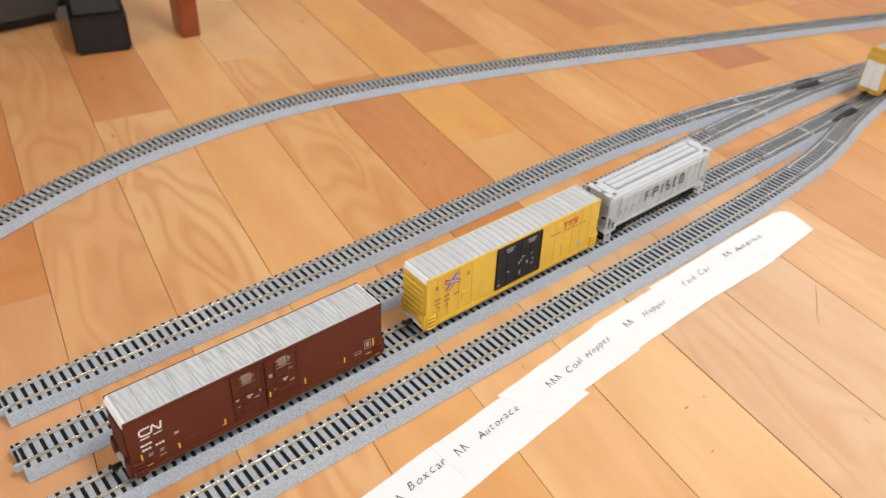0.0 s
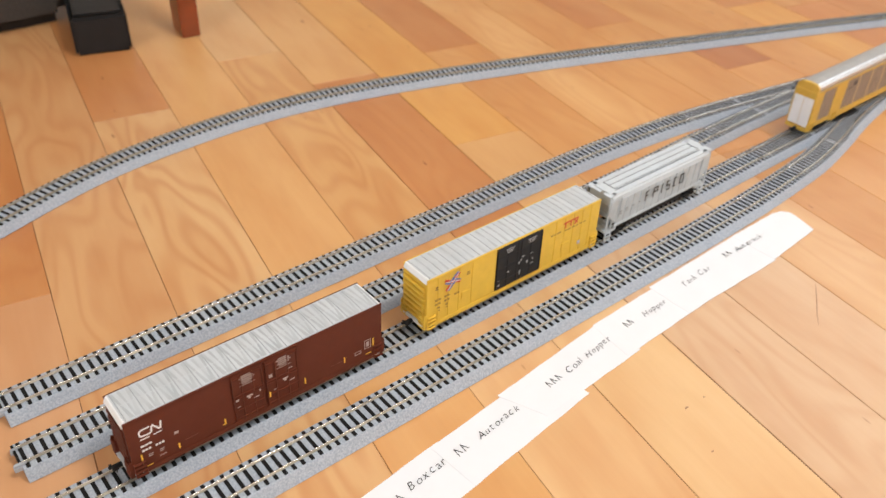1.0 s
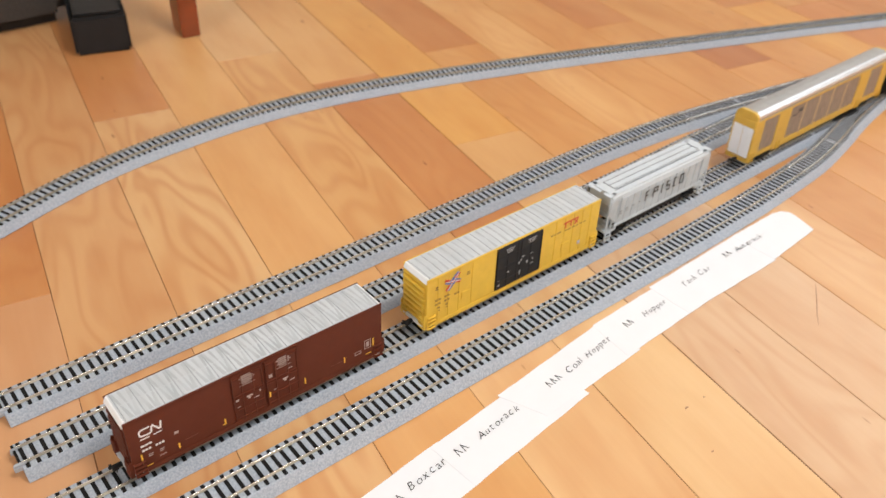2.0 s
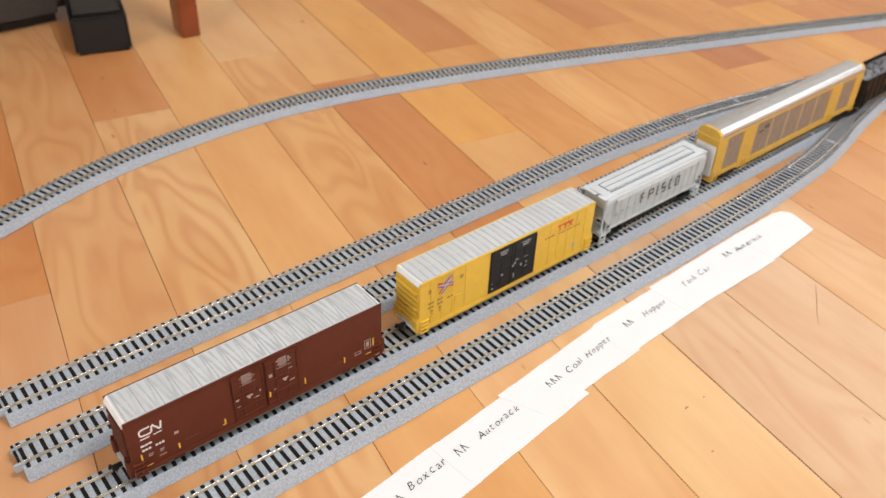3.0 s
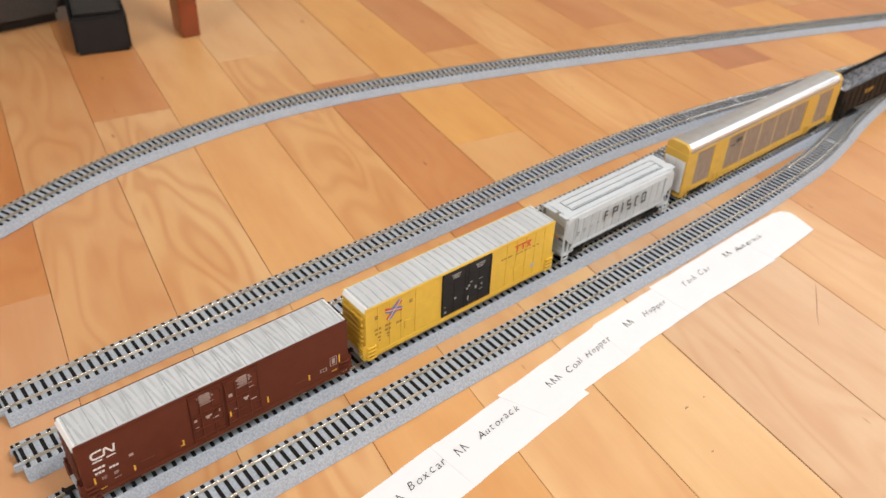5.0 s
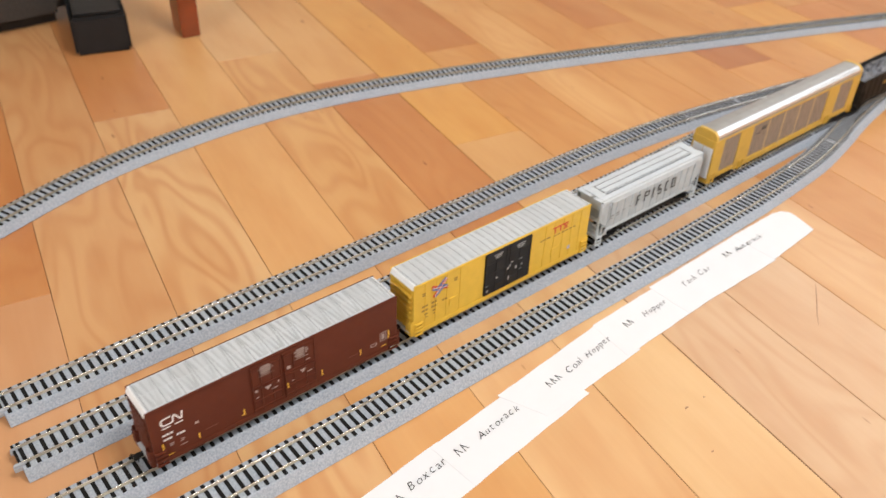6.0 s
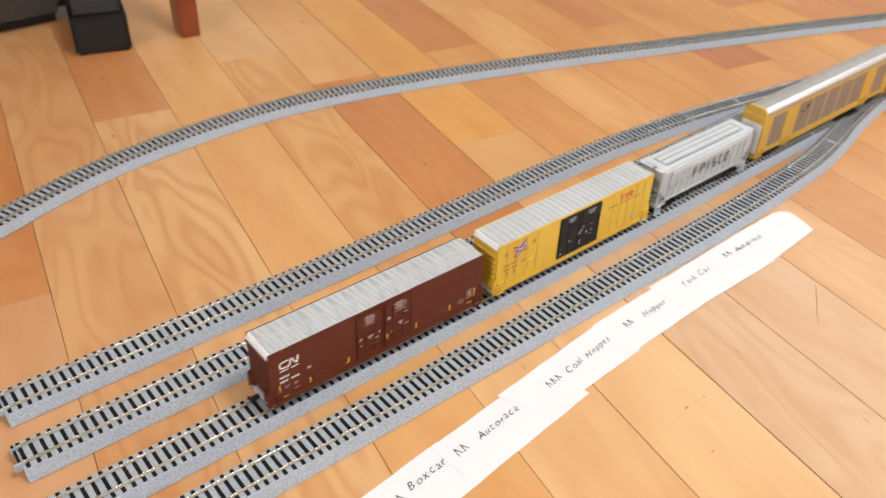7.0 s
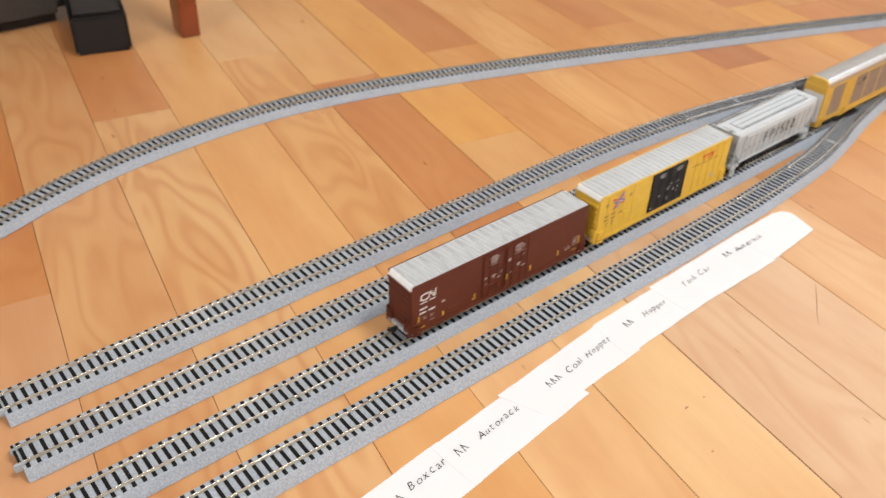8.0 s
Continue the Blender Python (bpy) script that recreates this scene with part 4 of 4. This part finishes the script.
def coal_hopper():
    """An open black hopper heaped with coal."""
    L, W, H = .172, .0345, .0460
    h, w = L / 2, W / 2
    car = thing("coal_hopper", Matrix.Identity(4), "black open toy hopper wagon filled with coal", "toy hopper", "train cars")
    t = .0012
    body = part("body", boxes([(-h, h, -w, -w + t, .013, H), (-h, h, w - t, w, .013, H), (-h, -h + t, -w + t, w - t, .013, H), (h - t, h, -w + t, w - t, .013, H), (-h + t, h - t, -w + t, w - t, .013, .0145)]), COALCAR, car)
    part("top_rim", boxes([(-h - .0006, h + .0006, -w - .0006, -w + t, H - .0018, H), (-h - .0006, h + .0006, w - t, w + .0006, H - .0018, H), (-h - .0006, -h + t, -w + t, w - t, H - .0018, H), (h - t, h + .0006, -w + t, w - t, H - .0018, H)]), COALCAR, body)
    for s in (-1, 1):
        for i in range(12):
            x = -h + .006 + i * (L - .012) / 11
            part("side_post", boxes([(x - .0008, x + .0008, min(s * w, s * (w + .0009)), max(s * w, s * (w + .0003)), .014, H - .002)]), COALCAR, body)
        coupler(car, s * h, s)
        truck(car, s * (h - .024))
        part("end_sill", boxes([(s * h - .003, s * h + .003, -w, w, .010, .0135)], .0005), COALCAR, car)
        ladder(car, s * (h - .004), -w - .0012, .008, .030, 6, COALCAR, .003)
    decal(car, "lettering", [(-.030, -.024, .029, .034), (-.0225, -.0165, .029, .034), (-.015, -.009, .029, .034)], -w - .0010, mat("dull_yellow_print", (.35, .19, .03), .6), "dull yellow bars of lettering")
    # heaped load: one uneven grid and loose lumps
    bm = bmesh.new()
    nx, ny = 60, 14
    vs = []
    for i in range(nx + 1):
        for j in range(ny + 1):
            x, y = -h + .002 + (L - .004) * i / nx, -w + .0015 + (W - .003) * j / ny
            u = 1 - (2 * j / ny - 1) ** 2
            hump = .5 + .5 * math.sin(i / nx * math.pi * 6)
            vs.append(bm.verts.new((x, y, H - .005 + u * (.003 + .006 * hump) + .0022 * noise.noise((x * 260, y * 260, 3)) )))
    for i in range(nx):
        for j in range(ny):
            a = i * (ny + 1) + j
            bm.faces.new((vs[a], vs[a + 1], vs[a + ny + 2], vs[a + ny + 1]))
    part("coal_load", bm, COAL, car, "glossy heaped coal")
    rng = random.Random(7)
    bm = bmesh.new()
    for _ in range(260):
        x, v = rng.uniform(-h + .004, h - .004), rng.uniform(-1, 1)
        hump = .5 + .5 * math.sin((x + h) / L * math.pi * 6)
        z = H - .005 + (1 - v * v) * (.003 + .006 * hump)
        r = rng.uniform(.0012, .0027)
        bmesh.ops.create_icosphere(bm, subdivisions=1, radius=r, matrix=Matrix.Translation((x, v * (w - .003), z)) @ Euler((rng.random() * 6, rng.random() * 6, 0)).to_matrix().to_4x4() @ Matrix.Diagonal((1, rng.uniform(.6, 1), rng.uniform(.5, .9), 1)))
    tagged(part("coal_lumps", bm, COAL, car), "loose coal lumps", kind="stuff")
    part("underframe", boxes([(-h + .005, h - .005, -.006, .006, .0070, .0135)]), COALCAR, car)
    return car


CN, TT, FR, AR, CO = brown_boxcar(), yellow_boxcar(), covered_hopper(), autorack(), coal_hopper()


# ---- paper strips with handwriting ----
def text_mesh(txt, size, material, parent, m):
    """A word in thin uneven strokes: every character leans, drops and scales a little differently."""
    rng = random.Random(len(txt) * 31 + ord(txt[0]) + int(size * 1e6))
    verts, faces, pen = [], [], 0.0
    for ch in txt:
        if ch == " ":
            pen += size * .45
            continue
        cu = bpy.data.curves.new("writing", "FONT")
        cu.body, cu.size, cu.shear, cu.offset, cu.resolution_u = ch, size * rng.uniform(.92, 1.10), rng.uniform(.20, .40), -size * .008, 4
        tmp = new("writing_tmp", cu)
        bpy.context.view_layer.update()
        me = bpy.data.meshes.new_from_object(tmp.evaluated_get(bpy.context.evaluated_depsgraph_get()))
        bpy.data.objects.remove(tmp)
        spot = pose(pen, rng.uniform(-.05, .05) * size, 0, 0, 0, rng.uniform(-7, 7))
        k = len(verts)
        verts += [spot @ v.co for v in me.vertices]
        faces += [[k + i for i in f.vertices] for f in me.polygons]
        pen += (max(v.co.x for v in me.vertices) + size * rng.uniform(.05, .11))
    me = bpy.data.meshes.new("writing")
    me.from_pydata(verts, [], faces)
    me.materials.append(material)
    ob = new("writing", me)
    ob.parent = parent
    ob.matrix_local = m
    return tagged(ob, "handwritten dark grey words")


def paper_strip(fa, fb, nb, na, z, words, corner=None):
    """A hand-cut strip: far edge fa to fb, near edge na to nb; words: text or a count of bars, place along, place across, size."""
    a, b = Vector((*fa, 0)), Vector((*fb, 0))
    base = Matrix.Translation((a.x, a.y, z)) @ Matrix.Rotation(math.atan2(b.y - a.y, b.x - a.x), 4, "Z")
    ob = thing("paper_strip", base, "white paper strip with handwritten words lying on the floor", "paper strip", "paper strips")
    inv = base.inverted()

    def edge(p, q, n=10):
        p, q = inv @ Vector((*p, z)), inv @ Vector((*q, z))
        return [p.lerp(q, i / n) + Vector((0, .00025 * math.sin(i * 1.9 + fa[0] * 90), 0)) for i in range(n + 1)]
    pts = edge(fa, fb)
    if corner:
        pts += [inv @ Vector((*c, z)) for c in corner]
    pts += edge(nb, na)
    bm = bmesh.new()
    top = [bm.verts.new((p.x, p.y, .00022)) for p in pts]
    bot = [bm.verts.new((p.x, p.y, .0001)) for p in pts]
    bm.faces.new(top)
    bm.faces.new(bot[::-1])
    k = len(pts)
    for i in range(k):
        bm.faces.new((top[i], bot[i], bot[(i + 1) % k], top[(i + 1) % k]))
    part("sheet", bm, PAPER, ob)
    for txt, x, y, size in words:
        m = inv @ Matrix.Translation((x, y, 0))
        px = m.translation
        if isinstance(txt, str):
            text_mesh(txt, size, INK, ob, pose(px.x, px.y, .0006, 0, 0, 1))
        else:
            bm = bmesh.new()
            for i in range(txt):
                q = px.x + i * size * .62
                rod(bm, (q, px.y, .0005), (q + size * .10, px.y + size * .72, .0005), size * .026, 5)
                rod(bm, (q + size * .10, px.y + size * .72, .0005), (q + size * .38, px.y + size * .10, .0005), size * .026, 5)
            part("writing_bar", bm, INK, ob, "handwritten bars")
    return ob


paper_strip((.120, .3125), (.2840, .3290), (.2880, .2802), (.100, .2610), .0000, [(1, .2290, .3000, .011), ("Boxcar", .2395, .3040, .0106)])
paper_strip((.2765, .3271), (.4105, .3390), (.4154, .2927), (.2800, .2796), .00025, [(2, .2885, .3070, .011), ("Autorack", .3115, .3095, .0094)])
paper_strip((.3529, .3363), (.4810, .3476), (.4905, .3016), (.370, .2960), .00040, [(3, .3945, .3165, .0098), ("Coal Hopper", .4175, .3190, .0088)])
paper_strip((.4795, .3488), (.5664, .3510), (.6215, .3076), (.475, .3030), .00055, [(2, .5035, .3275, .010), ("Hopper", .5270, .3275, .0086)])
paper_strip((.5650, .3538), (.7120, .3570), (.7040, .3050), (.565, .3070), .00070, [("Tank Car", .5925, .3335, .0094)])
paper_strip((.7030, .3570), (.7760, .3568), (.7857, .3117), (.704, .3066), .00085, [(2, .6670, .3375, .0095), ("Autorack", .6830, .3365, .0092)], [(.7890, .3535), (.7945, .3460), (.7935, .3380)])

# ---- furniture at the back ----
# black padded foot of a seat
BZ = .055


def vinyl_foot():
    ob = thing("seat_foot", Matrix.Translation((.3212, 1.1852, 0)) @ Matrix.Rotation(math.atan2(-.0200, .0730), 4, "Z"), "black rectangular vinyl seat foot standing on the floor", "furniture foot")
    part("base", boxes([(0, .0757, 0, .40, 0, BZ)], .004), BLOCK, ob)
    part("top_pad", boxes([(.003, .0727, .004, .39, BZ - .002, BZ + .004)], .003), BLOCK, ob)
    return ob


vinyl_foot()


def wooden_leg():
    ob = thing("chair_leg", Matrix.Translation((.4706, 1.1656, 0)) @ Matrix.Rotation(math.atan2(-.0044, .0273), 4, "Z"), "red-brown varnished square wooden chair leg", "chair leg")
    part("leg", boxes([(0, .0277, 0, .050, 0, .45)], .0015), LEG, ob)
    return ob


wooden_leg()

# dark drapery of the sofa behind
def sofa_skirt():
    ob = thing("sofa", Matrix.Translation((-.30, 1.318, 0)), "dark grey fabric sofa base behind the tracks", "sofa")
    part("skirt", boxes([(0, .665, 0, .6, 0, .36)], .02), FABRIC, ob)
    return ob


sofa_skirt()

# ---- floor planks ----
TONES = {"pale": (.62, .365, .160), "cream": (.66, .435, .23), "rose": (.60, .385, .215), "honey": (.66, .415, .195), "soft": (.62, .37, .170),
         "pink": (.53, .285, .135), "blush": (.57, .305, .128), "light": (.60, .325, .122), "mid": (.55, .268, .088), "gold": (.60, .30, .082), "red": (.50, .215, .072), "dark": (.42, .168, .060)}
# known board ends (place along the row) and the tones on either side, far to near
# tones also carry the light's fall-off: paler at near right, deeper at far right
ROWS = {-4: ([-1.50, .10], [("mid", .3), ("mid", .5), ("mid", .3)]), -3: ([-1.62, -.75, .2], [("mid", .3), ("light", .7), ("pink", .3), ("light", .3)]),
        -2: ([-1.30, -.69, .3], [("mid", .5), ("red", .6), ("pink", .25), ("mid", .5)]), -1: ([-1.75, .2], [("light", .4), ("blush", .8), ("light", .4)]),
        0: ([-1.60, -1.014, .1], [("mid", .3), ("red", .35), ("pale", 1.0), ("light", .4)]), 1: ([-1.45, .2], [("pale", .3), ("light", .30), ("light", .3)]),
        2: ([-1.13, -.50, .15], [("pale", .3), ("light", .8), ("soft", .4), ("light", .3)]), 3: ([-1.005, -.56, .3], [("light", .3), ("red", .5), ("honey", .25), ("light", .4)]),
        4: ([-1.45, -.776, -.56, .1], [("pale", .3), ("gold", .3), ("light", .3), ("rose", .55), ("light", .4)]), 5: ([-1.04, -.58, .3], [("red", .3), ("mid", .5), ("rose", .4), ("light", .3)]),
        6: ([-1.25, -.62, .2], [("light", .4), ("light", .5), ("soft", .5), ("light", .4)]), 7: ([-1.30, -.62, .3], [("mid", .4), ("mid", .4), ("mid", .4), ("light", .4)]),
        8: ([-1.02, -.66, .2], [("red", .4), ("mid", .4), ("mid", .3), ("light", .4)]), 9: ([-.925, -.806, .2], [("mid", .3), ("dark", .4), ("mid", .3), ("light", .4)]),
        10: ([-1.15, -.5, .3], [("red", .4), ("mid", .4), ("mid", .4), ("light", .4)]), 11: ([-1.00, .2], [("red", .4), ("gold", .4), ("light", .4)]), 12: ([-.96, .2], [("mid", .4), ("red", .3), ("light", .4)]),
        13: ([-1.10, -.78, .2], [("red", .4), ("red", .4), ("gold", .4), ("light", .4)]), 14: ([-.90, .2], [("red", .4), ("gold", .4), ("light", .4)]), 15: ([-1.2, .2], [("mid", .4), ("red", .4), ("light", .4)])}
SEAM = {4: .0005, 3: .0003, 5: .0003, 6: .0003, 0: .00028, 1: .00026, -1: .0003}


def planks():
    rng = random.Random(11)
    prand = ["light", "light", "gold", "light", "pale", "mid", "mid", "gold", "mid", "red"]
    for k in range(-38, 40):
        off = ROW0 + ROWW * (k + .5)
        cuts, tones = ROWS.get(k, ([], []))
        cuts, tones = list(cuts), list(tones)
        s = cuts[0] if cuts else rng.uniform(-1.5, -.9)
        if not cuts:
            cuts = [s]
            tones = [(rng.choice(prand), rng.uniform(.2, .7))]
        while len(tones) < len(cuts) + 1:
            tones.append((rng.choice(prand), rng.uniform(.2, .7)))
        while cuts[0] > -4.4:
            cuts.insert(0, cuts[0] - rng.uniform(.45, 1.0))
            tones.insert(0, (rng.choice(prand), rng.uniform(.2, .7)))
        while cuts[-1] < 2.6:
            cuts.append(cuts[-1] + rng.uniform(.7, 1.2))
            tones.append((rng.choice(prand), rng.uniform(.2, .7)))
        for i, (a, b) in enumerate(zip(cuts, cuts[1:])):
            c = TV * ((a + b) / 2) + NV * off
            tone, fig = tones[i + 1]
            hl, w0, w1 = (b - a) / 2 - .00015, -ROWW / 2 + SEAM.get(k, .0002), ROWW / 2 - SEAM.get(k + 1, .0002)
            bm = bmesh.new()
            e = .0004
            lo = [(-hl, w0), (hl, w0), (hl, w1), (-hl, w1)]
            hi = [(-hl + e, w0 + e), (hl - e, w0 + e), (hl - e, w1 - e), (-hl + e, w1 - e)]
            r0 = [bm.verts.new((x, y, -.006)) for x, y in lo]
            r1 = [bm.verts.new((x, y, -.0004)) for x, y in lo]
            r2 = [bm.verts.new((x, y, 0)) for x, y in hi]
            for p, q in ((r0, r1), (r1, r2)):
                for j in range(4):
                    bm.faces.new((p[j], p[(j + 1) % 4], q[(j + 1) % 4], q[j]))
            bm.faces.new(r2)
            m = Matrix.Translation(c) @ Matrix.Rotation(TH, 4, "Z")
            inv = m.inverted()
            for q, nq in (((X0, 0, 0), (-1, 0, 0)), ((X1, 0, 0), (1, 0, 0)), ((0, Y0, 0), (0, -1, 0)), ((0, Y1, 0), (0, 1, 0))):
                bmesh.ops.bisect_plane(bm, geom=bm.verts[:] + bm.edges[:] + bm.faces[:], plane_co=inv @ Vector(q), plane_no=inv.to_3x3() @ Vector(nq), clear_outer=True)
            if not bm.faces:
                bm.free()
                continue
            ob = part("plank", bm, WOOD, floor)
            ob.matrix_world = m
            j = 1 + rng.uniform(-.05, .05)
            ob.color = (*[v * j * k for v, k in zip(TONES[tone], (1.01, 1.035, 1.08))], fig)


planks()


def floor_wear():
    """One long scratch and a few dark knots in the varnish."""
    wear = mat("dark_floor_wear", (0.30, 0.16, 0.075), 0.6, vary=0.3)
    bm = bmesh.new()
    pts = [(.7044, .2609), (.6900, .2515), (.6745, .2415), (.6602, .2326), (.6480, .2235)]
    sweep(bm, [[Vector((x + a, y - a, z)) for a, z in ((-w, .00002), (w, .00002), (w, .00006), (-w, .00006))] for (x, y), w in zip(pts, (.0001, .0003, .0004, .0003, .0001))])
    part("floor_scratch", bm, wear, floor, "thin dark scratch in the varnish")
    for x, y, a, b in ((.4669, .2338, .0022, .0009), (.4883, .2325, .0011, .0006), (.5058, .3071, .0012, .0006), (.4460, .1930, .0014, .0007)):
        bm = bmesh.new()
        rim = [Vector((x + a * math.cos(q / 10 * 2 * math.pi) * (1 + .2 * math.sin(q * 2.3)), y + b * math.sin(q / 10 * 2 * math.pi), 0)) for q in range(10)]
        sweep(bm, [[p + Vector((0, 0, z)) for p in rim] for z in (.00002, .00006)])
        part("floor_fleck", bm, wear, floor, "small dark knot in the wood")


floor_wear()


# ---- the train's movement ----
# shift of the coupled train along the track, and of each car that joins it
U = smooth_curve([(0.0, .364), (.25, .320), (.5, .2748), (.75, .2305), (1.0, .1889), (1.25, .1520), (1.5, .118), (1.7, .0930), (2.0, .0620), (2.4, .0265), (2.7, .0065), (2.84, .0), (3.0, -.0075), (3.25, -.0215), (3.5, -.0336),
                  (3.75, -.0455), (4.0, -.0553), (4.25, -.0603), (4.5, -.0620), (4.8, -.0626), (5.05, -.0607), (5.3, -.0543), (5.55, -.0432), (5.8, -.0283), (6.0, -.0137), (6.25, .0053), (6.5, .026), (6.75, .0508), (7.0, .0785), (7.25, .1092), (7.5, .142), (7.75, .1757), (8.0, .2105)])


def on_track(x):
    p, t, nv = at(yC, x)
    return Matrix.Translation((p.x, p.y, ZR)) @ Matrix.Rotation(math.atan2(t.y, t.x), 4, "Z")


def motions():
    shifts = {}
    times = [round(i * .1, 2) for i in range(81)]
    starts = {CN: (.1912, 3.42, .029), TT: (.4467, 2.84, 0.0), FR: (.6475, 2.84, 0.0), AR: (.9025, -1, 0.0), CO: (1.1520, -1, 0.0)}
    for car, (x0, t0, gap) in starts.items():
        rows = []
        for t in times:
            d = 0.0 if t < t0 else U(t) + gap
            if t0 > 0:
                d = min(d, 0.0) if t < 5 else d
            rows.append((t, on_track(x0 + d)))
        walk(car, rows)
        shifts[car] = lambda t, t0=t0, gap=gap: 0.0 if t < t0 else min(U(t) + gap, 0.0) if t0 > 0 and t < 5 else U(t) + gap
    # wheels roll with their car
    for w, car, r in WHEELS:
        home = w.location.copy()
        walk(w, [(i / FPS, Matrix.Translation(home) @ Matrix.Rotation(shifts[car](i / FPS) / r, 4, "Y")) for i in range(8 * FPS + 1)])


motions()
